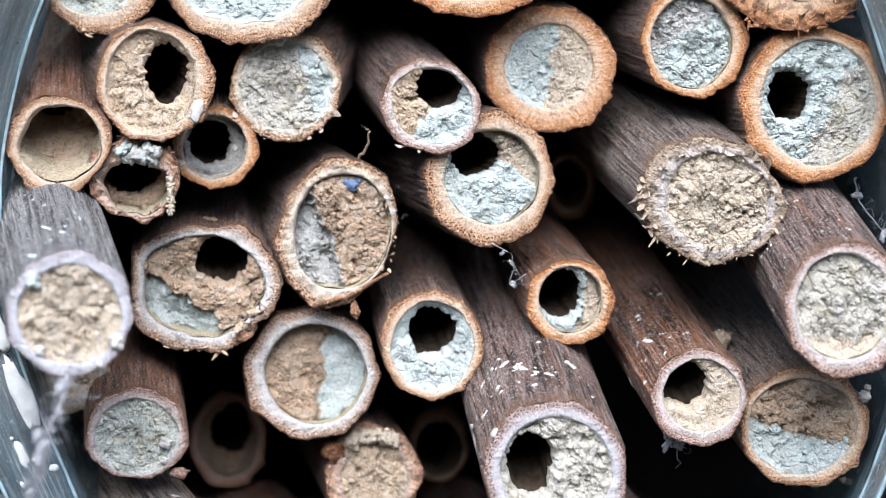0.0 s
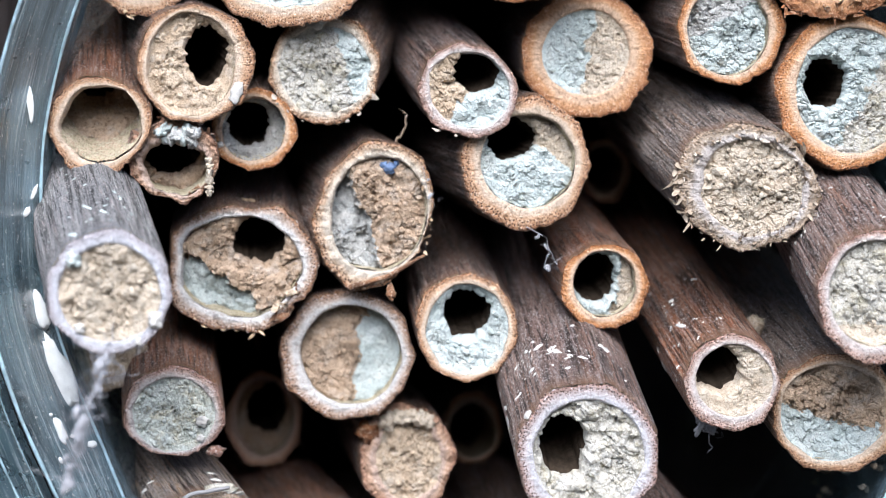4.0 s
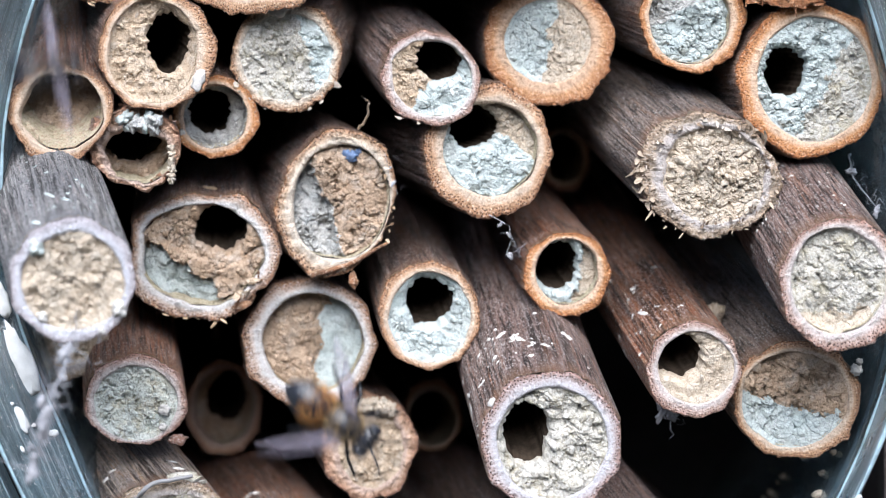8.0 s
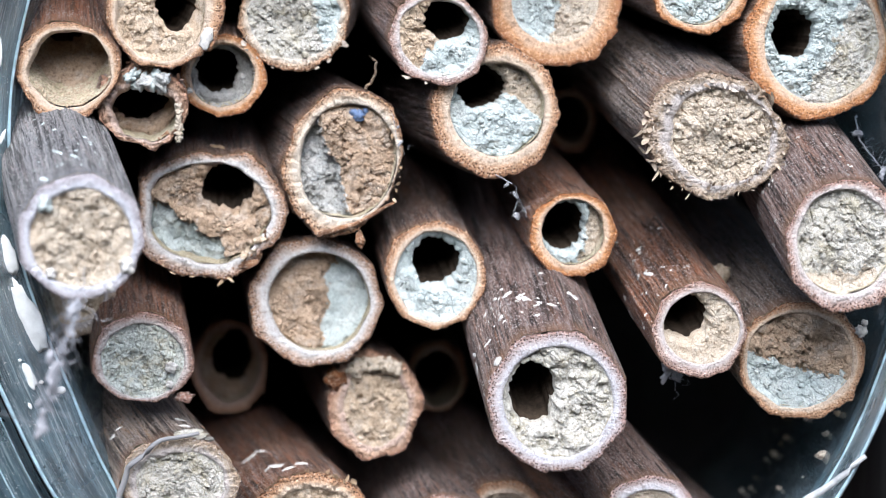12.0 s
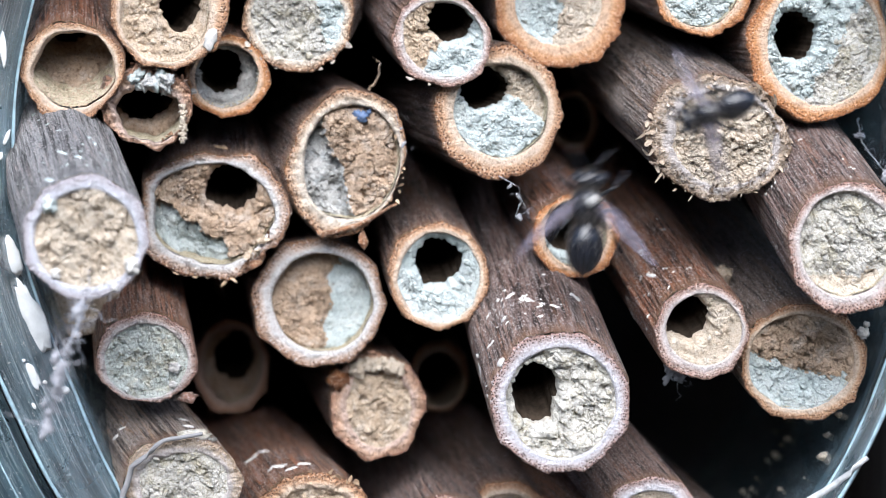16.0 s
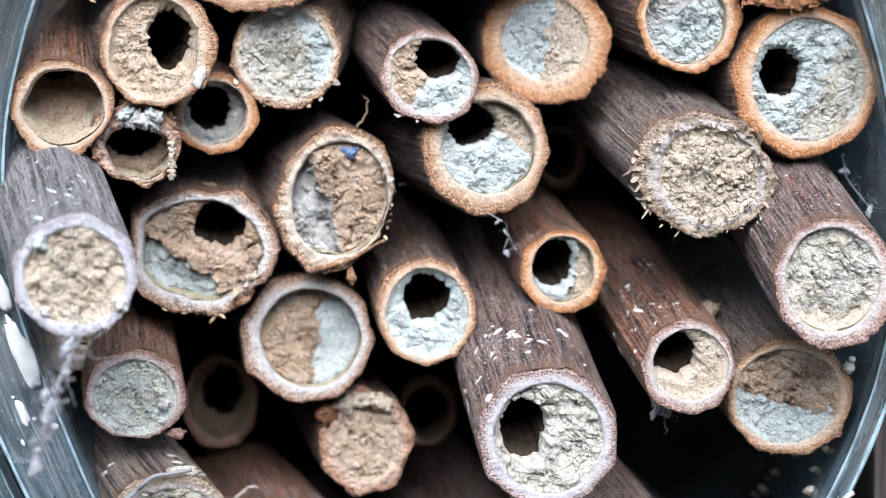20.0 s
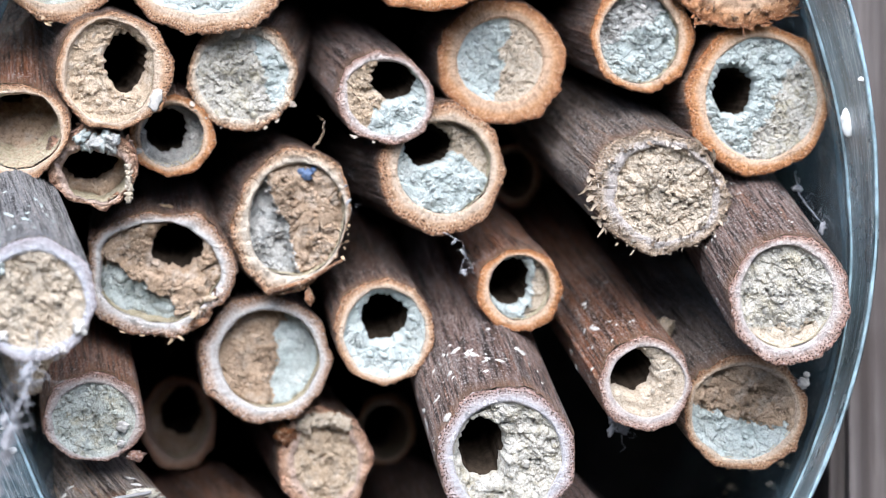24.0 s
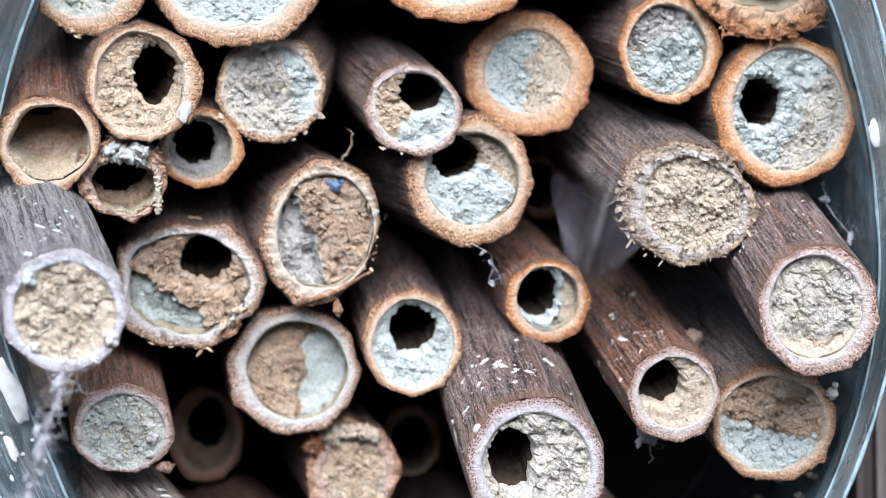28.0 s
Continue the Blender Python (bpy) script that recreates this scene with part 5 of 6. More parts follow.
def hairs(bm, x, y, z, rx, ry, rz, count, length, seed, up=-0.6):
    """Short fine hairs standing on a rounded body."""
    rnd = random.Random(seed)
    for _ in range(count):
        d = Vector((rnd.gauss(0, 1), rnd.gauss(0, 1), rnd.gauss(0, 1))).normalized()
        if d.z < up:
            continue
        p = Vector((x + d.x * rx, y + d.y * ry, z + d.z * rz))
        t = (d + Vector((rnd.uniform(-0.4, 0.4), -0.5 * rnd.random(), rnd.uniform(-0.4, 0.4)))).normalized() * length * rnd.uniform(0.5, 1.2)
        w = d.orthogonal().normalized() * 0.035
        u = d.cross(w).normalized() * 0.03
        a, b, c, e = (bm.verts.new(tuple(q * MM)) for q in (p - w, p + w, p + u, p + t))
        for f in ((a, b, e), (b, c, e), (c, a, e)):
            bm.faces.new(f)


def bee(label, coat, rump, spot=False, size=1.0, spread=25):
    """A bee along +y (head) with its back to +z; body about 10 mm long."""
    thing = new("bee")
    thing.empty_display_size = 0.002
    tagged(thing, label, "bee", "bees about the stems")
    s = size
    bm = bmesh.new()
    ball(bm, 0, 0.4 * s, 0, 1.55 * s, 1.75 * s, 1.45 * s, 1, 0.06)
    thorax = part("thorax", bm, CHITIN, thing)
    bm = bmesh.new()
    hairs(bm, 0, 0.4 * s, 0, 1.5 * s, 1.7 * s, 1.4 * s, 800, 0.55 * s, 3)
    tagged(part("thorax_hair", bm, HAIR[coat], thorax), kind="stuff")
    bm = bmesh.new()
    ball(bm, 0, 2.75 * s, -0.15 * s, 1.5 * s, 0.85 * s, 1.2 * s, 4, 0.05)
    head = part("head", bm, CHITIN, thing)
    for k in (-1, 1):
        bm = bmesh.new()
        ball(bm, 1.12 * k * s, 2.85 * s, 0.0, 0.5 * s, 0.66 * s, 0.95 * s)
        part("eye", bm, EYE_DARK, head)
        strand("antenna", [(0.4 * k * s, 3.4 * s, 0.1), (0.75 * k * s, 4.2 * s, 0.5 * s), (1.3 * k * s, 5.0 * s, 0.4 * s), (1.9 * k * s, 5.5 * s, 0.0)], 0.11 * s, CHITIN, head)
    bm = bmesh.new()
    hairs(bm, 0, 2.75 * s, -0.1 * s, 1.4 * s, 0.8 * s, 1.15 * s, 240, 0.45 * s, 9)
    tagged(part("head_hair", bm, HAIR["ochre" if coat == "orange" else "grey"], head), kind="stuff")
    # abdomen in rings
    bm = bmesh.new()
    rows = []
    for i in range(29):
        q = i / 28
        w = math.sin(math.pi * min(1, 0.12 + 0.9 * q)) ** 0.55 * 1.62 * s
        w *= 1 - 0.03 * (i % 5 == 0)
        y = -1.0 * s - 4.6 * s * q
        w = max(w, 0.03)
        rows.append([(w * math.cos(t) * MM, y * MM, (-0.25 * s * q + w * 0.88 * math.sin(t)) * MM) for t in [2 * math.pi * j / 28 for j in range(28)]])
    g = sheet(bm, rows)
    bm.faces.new(g[0])
    bm.faces.new(g[-1])
    abdomen = part("abdomen", bm, CHITIN, thing, "glossy dark abdomen")
    bm = bmesh.new()
    hairs(bm, 0, -2.5 * s, -0.1 * s, 1.62 * s, 1.6 * s, 1.45 * s, 1500 if rump == "orange" else 420, 0.42 * s, 17, -0.3)
    tagged(part("abdomen_hair", bm, HAIR[rump], abdomen), kind="stuff")
    for k in (-1, 1):
        for name, length, wide, swing, y0 in (("fore_wing", 7.2, 1.25, spread, 0.9), ("hind_wing", 4.9, 0.95, spread + 12, 0.2)):
            bm = bmesh.new()
            a = radians(180 - swing)
            d = Vector((math.sin(a) * k, math.cos(a), 0.0))
            n = Vector((d.y * -1, d.x, 0)) * k
            rows = []
            for i in range(15):
                q = i / 14
                w = wide * s * (0.16 + 0.84 * math.sin(math.pi * min(1, q ** 0.75 * 0.93 + 0.04)))
                c = d * length * s * q
                c.z += (0.25 - 0.1 * q) * s
                rows.append([tuple((c + n * w * f + Vector((0, 0, 0.12 * s * (1 - f * f)))) * MM) for f in (-0.55, -0.2, 0.2, 0.6)])
            sheet(bm, rows, closed=False)
            bmesh.ops.solidify(bm, geom=bm.faces[:], thickness=0.02 * MM)
            part(name, bm, WING, thing, "smoky translucent wing").location = (1.0 * k * s * MM, y0 * s * MM, 1.15 * s * MM)
        for j, (y0, y1) in enumerate(((1.4, 3.2), (0.4, 0.2), (-0.5, -2.6))):
            strand("leg", [(1.0 * k * s, y0 * s, -0.9 * s), (2.3 * k * s, (y0 + y1) / 2 * s, -0.7 * s), (2.9 * k * s, y1 * s, -1.5 * s), (3.4 * k * s, (y1 + (0.6 if j == 0 else -0.7)) * s, -2.0 * s)], 0.2 * s, CHITIN, thing)
    if spot:
        chip(thing, "white_mark", 0.45 * s, 1.0 * s, 1.42 * s, 0.42 * s, 2, CHIP, flat=1.0, label="small white mark on the back")
    return thing


def flown(rows):
    """Rows of seconds, place in millimetres, heading across the stem ends (clockwise from up), nod (minus: head into the stems) and roll."""
    return [(t, pose(x * MM, y * MM, z * MM) @ Matrix.Rotation(radians(h), 4, "Y") @ pose(0, 0, 0, 90 + nod) @ pose(0, 0, 0, 0, roll)) for t, x, y, z, h, nod, roll in rows]


grey_bee = bee("dark grey-brown bee hovering before the stems", "grey", "grey", size=0.66, spread=55)
dusky_bee = bee("dark bee with smoky wings flying past", "grey", "grey", size=0.7, spread=60)
orange_bee = bee("bee with an orange furry abdomen visiting a stem", "ochre", "orange", size=0.92, spread=7)
marked_bee = bee("black bee with a white mark on its back", "grey", "grey", spot=True, size=0.95, spread=10)
ochre_bee = bee("ochre-haired bee grappling in flight", "ochre", "orange", size=0.72, spread=50)

def beat(thing, *spells):
    """The wings beat up and down while the bee flies (spells: from, to, in seconds) and lie still between."""
    for wing in [o for o in thing.children if "wing" in o.name]:
        side = 1 if wing.location.x > 0 else -1
        rest = Matrix.Translation(wing.location)
        rows = [(0.0, rest)]
        for start, stop in spells:
            first, last = round(start * FPS) + 1, round(stop * FPS)
            if rows[-1][0] < start - 0.5 / FPS:
                rows.append((start, rest))
            for f in range(first, last):
                rows.append((f / FPS, rest @ pose(0, 0, 0, 0, -side * (48 if f % 2 else -22), 0) @ pose(0, 0, 0, 0, 0, side * 35)))
            rows.append((stop, rest))
        if rows[-1][0] < 28.0:
            rows.append((28.0, rest))
        walk(wing, rows)


def motions():
    beat(grey_bee, (0.5, 3.4), (7.3, 8.5), (20.4, 21.6), (27.5, 28.0))
    beat(dusky_bee, (8.1, 9.0), (14.0, 15.7), (15.8, 18.0), (20.5, 21.5), (27.6, 28.0))
    beat(orange_bee, (6.9, 8.6), (17.1, 18.5), (26.8, 28.0))
    beat(marked_bee, (14.45, 16.6), (17.5, 18.7), (24.0, 25.0))
    beat(ochre_bee, (14.1, 15.3))
    walk(grey_bee, flown([
        (0, -43.8, -30, 32.1, 120, 0, 0),
        (0.165, -43.8, -280, 80, 120, 0, 0),
        (0.385, -44.7, -280, 80, 120, 0, 0),
        (0.55, -44.7, -30, 32, 120, 0, 0),
        (0.7, -18.5, -12, 10.1, 160, 0, 0),
        (0.8, -18.8, -12, 12.8, 120, 0, 0),
        (0.9, -4.8, -12, 1, 120, 0, 0),
        (0.95, 1.1, -11, -1.2, 90, 0, 0),
        (1, 7.1, -10, -3.3, 60, 0, 0),
        (1.033, 5.4, -9.7, -2.6, 20, 0, 0),
        (1.067, 3.6, -9.3, -1.8, -20, 0, 0),
        (1.1, 1.9, -9, -1.1, -60, 0, 0),
        (1.15, 3.9, -8.5, -1.2, -10, 0, 0),
        (1.2, 5.9, -8, -1.2, 40, 0, 0),
        (1.3, 6.5, -8, -2, 50, 0, 0),
        (1.4, 15.6, -12, 2.5, 60, 0, 0),
        (1.5, 28.3, -16, 0.3, 40, 0, 0),
        (1.6, 27.4, -16, 4.9, -10, 0, 0),
        (1.7, 25.2, -12, 15.3, -10, 0, 0),
        (1.8, 23.2, -12, 19.2, -40, 0, 0),
        (1.85, 23.4, -12, 18.6, -80, 0, 0),
        (1.9, 23.6, -12, 18, -120, 0, 0),
        (2, 21.1, -12, 13.5, -130, 0, 0),
        (2.05, 21.7, -12, 13, -95, 0, 0),
        (2.1, 22.3, -12, 12.6, -60, 0, 0),
        (2.2, 16.9, -13, 14, -100, 0, 0),
        (2.3, 6.1, -14, 10.9, -120, 0, 0),
        (2.35, 3.2, -14, 6.4, -155, 0, 0),
        (2.4, 0.3, -14, 1.9, -190, 0, 0),
        (2.433, 2.8, -12.7, 0.4, -233.3, -3.3, 0),
        (2.467, 5.3, -11.3, -1, -276.7, -6.7, 0),
        (2.5, 7.8, -10, -2.5, -320, -10, 0),
        (2.6, 7.2, -11, -2.2, -350, -5, 0),
        (2.7, 6.5, -12, -1.9, -380, 0, 0),
        (3, -5.7, -25, 9.6, -400, 0, 0),
        (3.4, -46.9, -30, 31.1, -400, 0, 0),
        (3.8, -46.9, -280, 80, -400, 0, 0),
        (5.35, -46.5, -280, 0, -350, 0, 0),
        (6.9, -46.1, -280, -80, -300, 0, 0),
        (7.3, -46.1, -30, -9.5, -300, 0, 0),
        (7.7, -44, -20, -4.3, -315, 0, 0),
        (7.8, -37.9, -16, 1.7, -330, 0, 0),
        (7.9, -31.8, -12, 9.3, -320, 0, 0),
        (8, -30.6, -14, 14.9, -280, 0, 0),
        (8.075, -30.6, -17, 21.6, -330, 0, 0),
        (8.15, -30.7, -20, 28.3, -380, 0, 0),
        (8.5, -44.6, -30, 28.9, -380, 0, 0),
        (8.9, -44.6, -280, 80, -380, 0, 0),
        (20, -11.2, -280, -80, -360, 0, 0),
        (20.4, -11.2, -30, -33.2, -360, 0, 0),
        (20.6, -5.9, -20, -20.3, -360, 0, 0),
        (20.7, -6.8, -16, -15.2, -360, 0, 0),
        (20.8, -9.8, -16, -10.9, -340, 0, 0),
        (20.9, -2, -16, -3.5, -350, 0, 0),
        (21, -0.7, -14, 11.4, -365, 0, 0),
        (21.1, -9.9, -16, 15.5, -410, 0, 0),
        (21.3, -19.8, -20, 26.6, -410, 0, 0),
        (21.6, -43.6, -30, 28.5, -410, 0, 0),
        (22, -43.6, -280, 80, -410, 0, 0),
        (24.55, 0.8, -280, 80, -445, 0, 0),
        (27.1, 45.2, -280, 80, -480, 0, 0),
        (27.5, 45.2, -30, 32.5, -480, 0, 0),
        (27.8, 20.6, -20, 30.4, -510, 0, 0),
        (27.9, 16.7, -18, 21.1, -520, 0, 0),
        (28, 12.7, -14, 4, -520, 0, 0),
    ]))
    walk(dusky_bee, flown([
        (0, 48.2, -30, -0.1, -70, 0, 0),
        (0.4, 48.2, -280, -80, -70, 0, 0),
        (7.7, 48.8, -280, -80, -70, 0, 0),
        (8.1, 48.8, -30, -1.8, -70, 0, 0),
        (8.3, 23.5, -18, -3, -75, 0, 0),
        (8.4, 7.4, -16, 0.2, -70, 0, 0),
        (8.5, -1.9, -14, 7.8, -45, 0, 0),
        (8.6, -10.8, -14, 16.1, -40, 0, 0),
        (8.75, -17.7, -18, 26.7, -40, 0, 0),
        (9, -44.6, -30, 27.8, -40, 0, 0),
        (9.4, -44.6, -280, 80, -40, 0, 0),
        (11.5, -1.4, -280, 80, -70, 0, 0),
        (13.6, 41.8, -280, 80, -100, 0, 0),
        (14, 41.8, -30, 27.2, -100, 0, 0),
        (14.4, 27.4, -14, 20.1, -150, 0, 0),
        (14.45, 25.4, -13, 16.3, -200, 0, 0),
        (14.5, 23.3, -12, 12.5, -250, 0, 0),
        (14.6, 21.8, -12, 9, -210, 0, 0),
        (14.633, 23.6, -12.7, 10.7, -253.3, 0, 0),
        (14.667, 25.3, -13.3, 12.5, -296.7, 0, 0),
        (14.7, 27.1, -14, 14.2, -340, 0, 0),
        (14.8, 31.4, -18, 22.2, -340, 0, 0),
        (15.1, 42, -30, 27.3, -340, 0, 0),
        (15.19, 42, -280, 80, -340, 0, 0),
        (15.25, 42.1, -280, 80, -395, 0, 0),
        (15.31, 42.2, -280, 80, -450, 0, 0),
        (15.4, 42.2, -30, 27.2, -450, 0, 0),
        (15.6, 30.6, -12, 12.2, -450, 0, 0),
        (15.7, 28.4, -6, 14.8, -420, -20, 0),
        (15.8, 27.9, -3, 15.6, -390, -40, 0),
        (15.85, 26.6, -5.5, 14, -430, -20, 0),
        (15.9, 25.3, -8, 12.5, -470, 0, 0),
        (16, 19.6, -12, 8.4, -470, 0, 0),
        (16.15, 3.4, -20, 14, -420, 0, 0),
        (16.2, -22.5, -20, 13.5, -450, 0, 0),
        (16.5, -46, -30, 27.1, -420, 0, 0),
        (16.56, -46, -280, 80, -420, 0, 0),
        (16.587, -46.7, -280, 26.7, -371.7, 0, 0),
        (16.613, -47.3, -280, -26.7, -323.3, 0, 0),
        (16.64, -48, -280, -80, -275, 0, 0),
        (16.7, -48, -30, -11.7, -275, 0, 0),
        (16.9, -38.8, -14, -9.9, -270, 0, 0),
        (17, -17.8, -10, -10.3, -265, 0, 0),
        (17.1, -11.6, -14, -9.4, -240, 0, 0),
        (17.15, -13.5, -15, -10.4, -200, 0, 0),
        (17.2, -15.4, -16, -11.3, -160, 0, 0),
        (17.3, -18.5, -18, -10.4, -120, 0, 0),
        (17.35, -24.2, -19, -2.4, -75, 0, 0),
        (17.4, -29.8, -20, 5.5, -30, 0, 0),
        (17.45, -23.8, -19, 9.4, 15, 0, 0),
        (17.5, -17.8, -18, 13.3, 60, 0, 0),
        (17.6, -7.1, -18, 16.8, 70, 0, 0),
        (17.75, 3, -22, 27.5, 60, 0, 0),
        (18, 2.8, -30, 33.9, 60, 0, 0),
        (18.4, 2.8, -280, 80, 60, 0, 0),
        (20.1, -46.5, -280, -80, 80, 0, 0),
        (20.5, -46.5, -30, -9.8, 80, 0, 0),
        (20.7, -41.2, -20, -11.6, 90, 0, 0),
        (20.8, -29.7, -17, -10, 90, 0, 0),
        (20.9, -28.3, -16, -9.7, 60, 0, 0),
        (21, -12.1, -16, -8, 60, 0, 0),
        (21.05, -14, -17, 0.7, 22.5, 0, 0),
        (21.1, -15.8, -18, 9.3, -15, 0, 0),
        (21.25, -18.5, -20, 26.6, -10, 0, 0),
        (21.5, 5.2, -30, 33.2, 0, 0, 0),
        (21.9, 5.2, -280, 80, 0, 0, 0),
        (27.6, 5.1, -280, 80, 0, 0, 0),
        (28, 5.1, -30, 37.1, 0, 0, 0),
    ]))
    walk(orange_bee, flown([
        (0, -43.8, -30, 32.1, 120, 0, 0),
        (0.4, -43.8, -280, 80, 120, 0, 0),
        (6.5, -44.2, -280, 80, 120, 0, 0),
        (6.9, -44.2, -30, 29.4, 120, 0, 0),
        (7.1, -28.3, -22, 8.4, 110, 0, 0),
        (7.2, -17.7, -20, 3.8, 110, 0, 0),
        (7.3, 0.8, -16, 2.2, 100, 0, 0),
        (7.333, -0.9, -14.7, 0.4, 153.3, 0, 0),
        (7.367, -2.7, -13.3, -1.3, 206.7, 0, 0),
        (7.4, -4.4, -12, -3.1, 260, 0, 0),
        (7.467, -3.9, -11.3, -3.4, 306.7, 0, 0),
        (7.533, -3.5, -10.7, -3.7, 353.3, 0, 0),
        (7.6, -3, -10, -4, 400, 0, 0),
        (7.65, -3.6, -11, -2.6, 350, 0, 0),
        (7.7, -4.2, -12, -1.2, 300, 0, 0),
        (7.75, -5.6, -12, -3.8, 260, 0, 0),
        (7.8, -7.1, -12, -6.3, 220, 0, 0),
        (7.85, -7.8, -12, -8.2, 185, 0, 0),
        (7.9, -8.5, -12, -10.2, 150, 0, 0),
        (8, -8.5, -12, -12.6, 125, 0, 0),
        (8.1, -6.8, -10, -17.1, 110, 0, 0),
        (8.25, -4.3, -8, -23, 90, 0, 0),
        (8.425, -2.1, -4, -23.2, 50, 0, 0),
        (8.6, 0.1, 0, -23.4, 10, 0, 0),
        (8.9, -0.6, 17, -16.5, 0, -10, 0),
        (9, -1.6, 16, -17.9, 0, 0, 0),
        (9.2, -1, 10, -17.6, -20, 0, 0),
        (9.4, -2.3, 2, -16, -35, 0, 0),
        (9.6, -3.5, -3, -15.6, -35, 5, 0),
        (9.8, -4.4, -5, -13.6, 10, 0, 0),
        (10, -2.8, -5, -8.3, 15, -8, 0),
        (10.1, -2.2, -4, -7.4, 18, -10, 0),
        (10.2, -1.3, -3, -7.7, 20, -14, 0),
        (10.4, -1.4, -1, -6.5, 15, -30, 0),
        (10.55, -1.6, 0, -6, 5, -45, 0),
        (10.7, -1.8, 2, -5.7, 0, -72, 0),
        (10.85, -1.9, 5, -4.8, 0, -80, 0),
        (11, -1.9, 7, -4.2, 0, -82, 0),
        (11.2, -1.8, 10, -4, 0, -84, 0),
        (11.5, -1.9, 14, -4, 0, -86, 0),
        (12.5, -2.1, 20, -3.7, 0, -88, 0),
        (14.5, -2.2, 21, -3.8, 0, -88, 0),
        (16.7, -2.2, 20, -3.2, 0, -88, 0),
        (17, -1.4, 10, -3.9, 0, -80, 0),
        (17.1, -1.1, 2, -3.1, 10, -60, 0),
        (17.2, 0, -5, -1.9, 40, -25, 0),
        (17.25, 0, -4, -3.4, -5, -25, 0),
        (17.3, 0.1, -3, -4.8, -50, -25, 0),
        (17.4, -2.3, -2, -5, -90, -20, 0),
        (17.5, -2, -4, -4.6, -60, -20, 0),
        (17.55, -0.7, -9, -1.2, -20, -10, 0),
        (17.6, 0.6, -14, 2.1, 20, 0, 0),
        (17.65, -1.4, -16, 3.4, -20, 0, 0),
        (17.7, -3.5, -18, 4.7, -60, 0, 0),
        (17.75, -6.5, -18, -0.2, -110, 0, 0),
        (17.8, -9.5, -18, -5.1, -160, 0, 0),
        (17.85, -7.6, -17, -9.1, -200, 0, 0),
        (17.9, -5.7, -16, -13.2, -240, 0, 0),
        (17.95, -4.2, -16, -10.6, -275, 0, 0),
        (18, -2.7, -16, -7.9, -310, 0, 0),
        (18.1, 3.5, -18, -4.1, -310, 0, 0),
        (18.2, 19.6, -24, 10.1, -315, 0, 0),
        (18.5, 42.3, -30, 29.5, -315, 0, 0),
        (18.9, 42.3, -280, 80, -315, 0, 0),
        (23.1, -44.6, -280, -80, -265, 0, 0),
        (23.5, -44.6, -30, -8.2, -265, 0, 0),
        (26.9, -53.2, -20, -0.6, -265, 0, 0),
        (27, -42, -18, -0.8, -265, 0, 0),
        (27.1, -11.7, -16, -2.5, -260, 0, 0),
        (27.2, 8.6, -14, -8.2, -255, 0, 0),
        (27.3, 24.1, -14, -11.2, -260, 0, 0),
        (27.45, 44.5, -18, -15, -260, 0, 0),
        (28, 50.8, -30, 0.2, -260, 0, 0),
    ]))
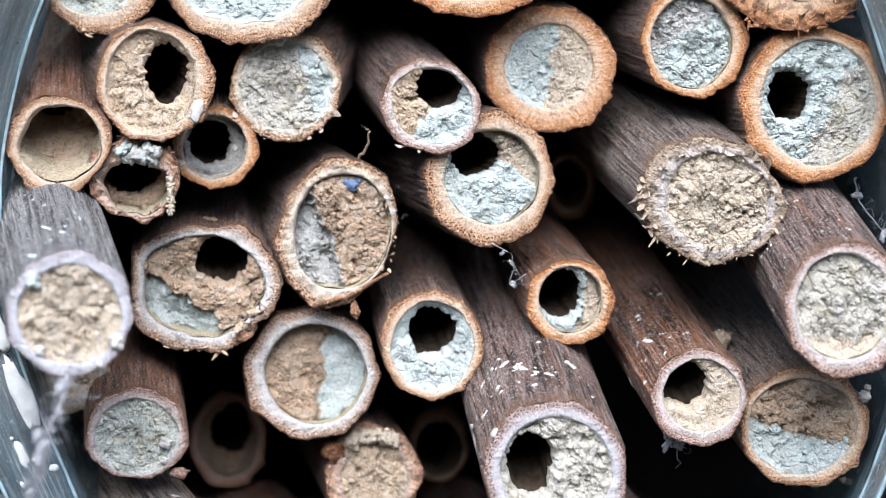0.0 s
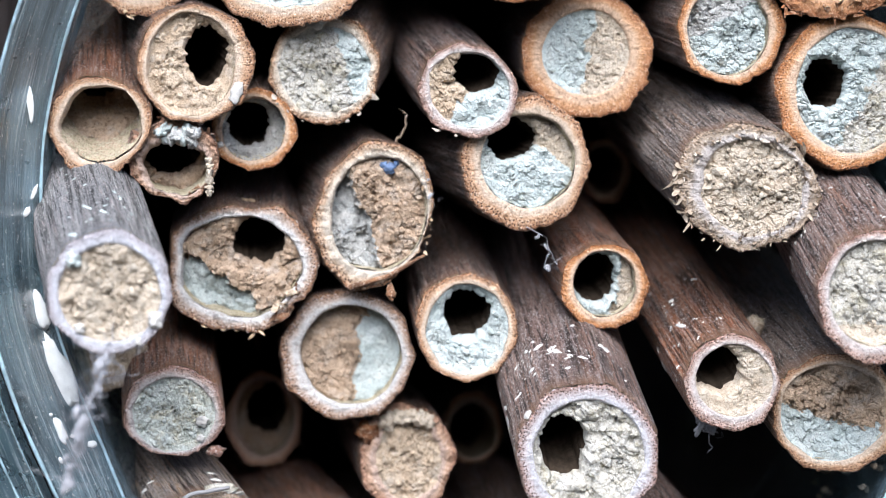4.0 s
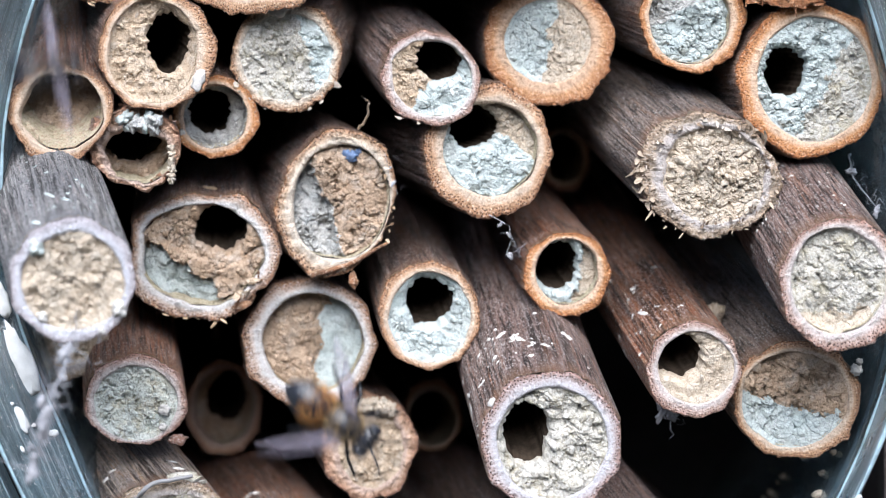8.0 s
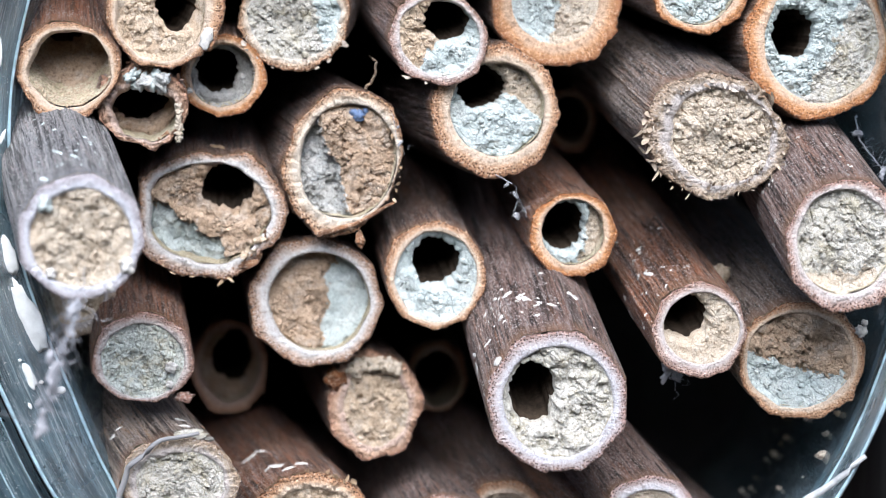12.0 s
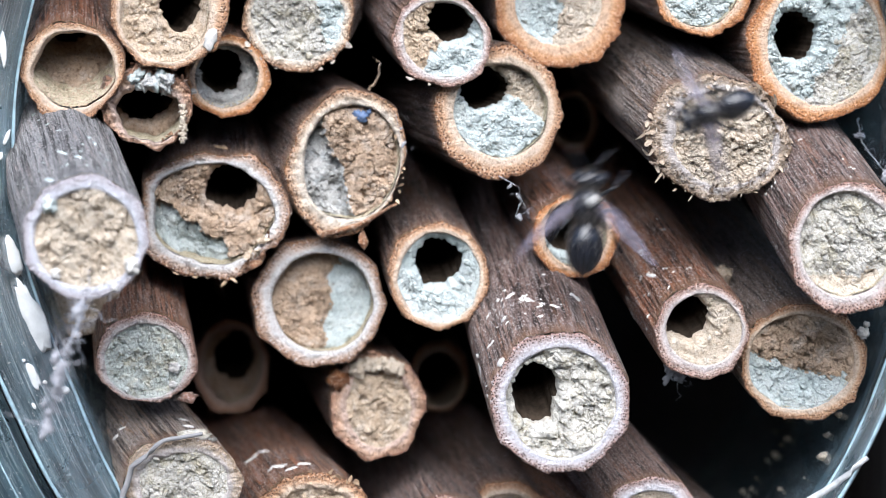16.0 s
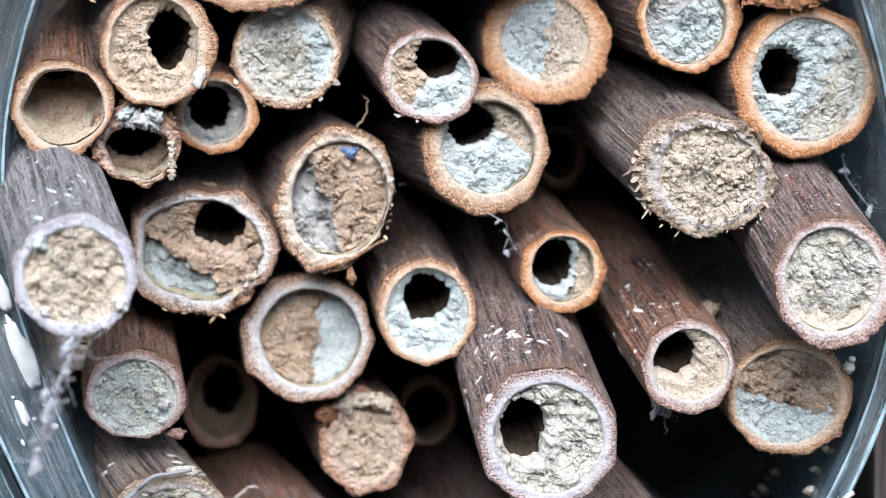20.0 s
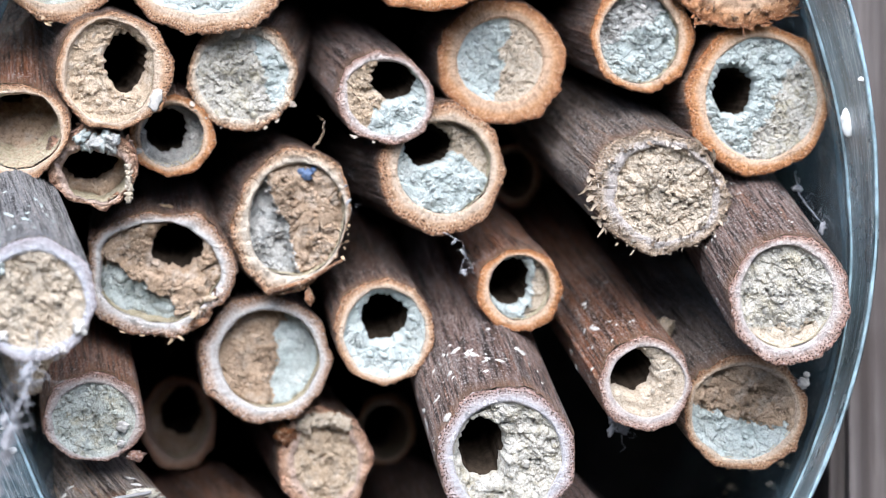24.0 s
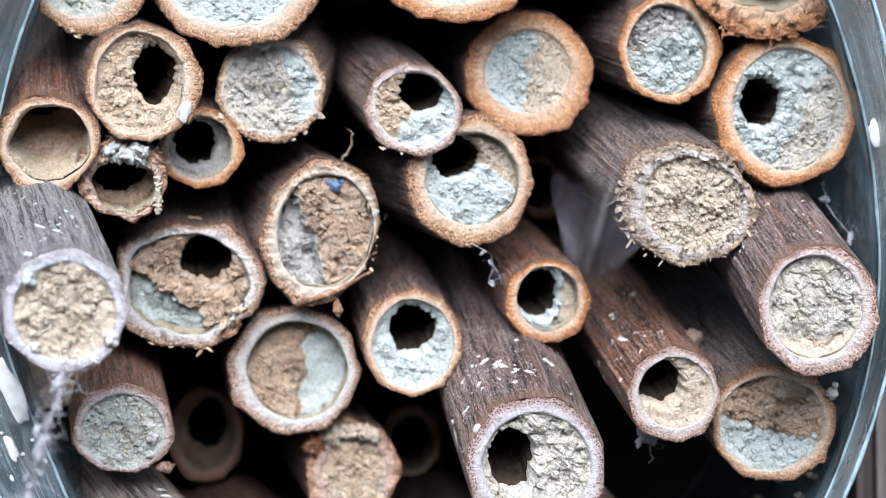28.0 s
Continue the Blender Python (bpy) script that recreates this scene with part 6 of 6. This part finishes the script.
    walk(marked_bee, flown([
        (0, -45.9, -30, -6.7, 70, 0, 0),
        (0.4, -45.9, -280, -80, 70, 0, 0),
        (14.05, -47.8, -280, -80, 70, 0, 0),
        (14.45, -47.8, -30, -12.1, 70, 0, 0),
        (14.6, -26.5, -18, 4, 95, 0, 0),
        (14.7, -11.5, -16, 3.4, 110, 0, 0),
        (14.8, -1.4, -14, -2.7, 90, 0, 0),
        (14.9, 2.5, -14, 3.5, 60, 0, 0),
        (15, 8.6, -12, 1.4, 100, 0, 0),
        (15.1, 10.1, -10, 0.5, 60, 0, 0),
        (15.2, 9.6, -10, 0.4, 30, 0, 0),
        (15.25, 8.1, -11, -0.5, 0, 0, 0),
        (15.3, 6.6, -12, -1.4, -30, 0, 0),
        (15.4, 10.7, -8, -4.3, 20, 0, 0),
        (15.5, 10.2, -6, -3.5, -10, -8, 0),
        (15.6, 10, -5, -3.2, -5, -12, 0),
        (15.7, 9.7, -4, -3.2, -8, -14, 0),
        (15.8, 10, -5, -2.4, 10, -8, 0),
        (15.967, 10.0, -6, 0.1, -4, 0, 0),
        (16, 10.4, -6, 0.7, 3, 0, 0),
        (16.033, 10.9, -6.3, 1.2, 9, 0, 0),
        (16.1, 10.3, -7, 1.6, 15, 0, 0),
        (16.2, 10.7, -7, 3.9, 12, 0, 0),
        (16.3, 11, -6, 4.5, 5, 0, 0),
        (16.4, 10.5, -6, 6, -5, 0, 0),
        (16.5, 9.8, -6, 8.9, -10, 0, 0),
        (16.6, 9.6, -5, 12.6, -5, 0, 0),
        (16.7, 8.9, -3, 14.4, -15, 0, 30),
        (16.8, 9.2, -2, 14.4, -14, 0, 45),
        (17, 10.4, -2, 14.9, -20, 0, 50),
        (17.2, 9.3, -2, 14.7, -32, 0, 50),
        (17.4, 8.8, -2, 15.6, -40, 0, 45),
        (17.5, 8.5, -2, 15.7, -30, 0, 30),
        (17.6, 7.6, -3, 14.6, 20, 0, 0),
        (17.65, 7.6, -3.5, 14.4, -20, 0, 0),
        (17.7, 7.6, -4, 14.3, -60, 0, 0),
        (17.8, 7.1, -5, 14.5, -80, 0, 0),
        (17.9, 6.4, -6, 12.9, -70, 0, 0),
        (17.925, 7.6, -8, 12.4, -25, 0, 0),
        (17.95, 8.9, -10, 11.8, 20, 0, 0),
        (17.975, 10.1, -12, 11.2, 65, 0, 0),
        (18, 11.3, -14, 10.7, 110, 0, 0),
        (18.05, 11.6, -16, 11.4, 65, 0, 0),
        (18.1, 11.9, -18, 12.2, 20, 0, 0),
        (18.2, 8.2, -18, 10.9, -20, 0, 0),
        (18.35, 6.6, -22, 24.7, 0, 0, 0),
        (18.7, 3, -30, 33.9, 0, 0, 0),
        (19.1, 3, -280, 80, 0, 0, 0),
        (20.6, 4.4, -280, 80, 53.3, 0, 0),
        (22.1, 5.9, -280, 80, 106.7, 0, 0),
        (23.6, 7.3, -280, 80, 160, 0, 0),
        (24, 7.3, -30, 36.2, 160, 0, 0),
        (24.3, 10.2, -22, 27.7, 160, 0, 0),
        (24.4, 12.6, -18, 15.2, 150, 0, 0),
        (24.5, 25.7, -22, 6.4, 110, 0, 0),
        (24.65, 48.9, -24, -0.7, 110, 0, 0),
        (25, 51.9, -30, 0.6, 110, 0, 0),
        (25.4, 51.9, -280, 80, 110, 0, 0),
        (27.6, 50.8, -280, 80, 110, 0, 0),
        (28, 50.8, -30, 0.2, 110, 0, 0),
    ]))
    walk(ochre_bee, flown([
        (0, 43.1, -30, 30.7, -90, 0, 0),
        (0.4, 43.1, -280, 80, -90, 0, 0),
        (13.7, 41.8, -280, 80, -90, 0, 0),
        (14.1, 41.8, -30, 27.2, -90, 0, 0),
        (14.25, 27.6, -22, 23.2, -125, 0, 0),
        (14.4, 13.4, -14, 19.2, -160, 0, 0),
        (14.433, 13.7, -13.3, 17.3, -200, 0, 0),
        (14.467, 14.1, -12.7, 15.4, -240, 0, 0),
        (14.5, 14.4, -12, 13.5, -280, 0, 0),
        (14.6, 16.4, -12, 13.4, -300, 0, 0),
        (14.7, 19.2, -14, 15.8, -320, 0, 0),
        (14.75, 18.4, -15, 16, -350, 0, 0),
        (14.8, 17.6, -16, 16.2, -380, 0, 0),
        (14.95, 15.1, -20, 26, -370, 0, 0),
        (15.3, 3.2, -30, 31.7, -360, 0, 0),
        (15.7, 3.2, -280, 80, -360, 0, 0),
        (27.6, 5.1, -280, 80, -360, 0, 0),
        (28, 5.1, -30, 37.1, -360, 0, 0),
    ]))


motions()
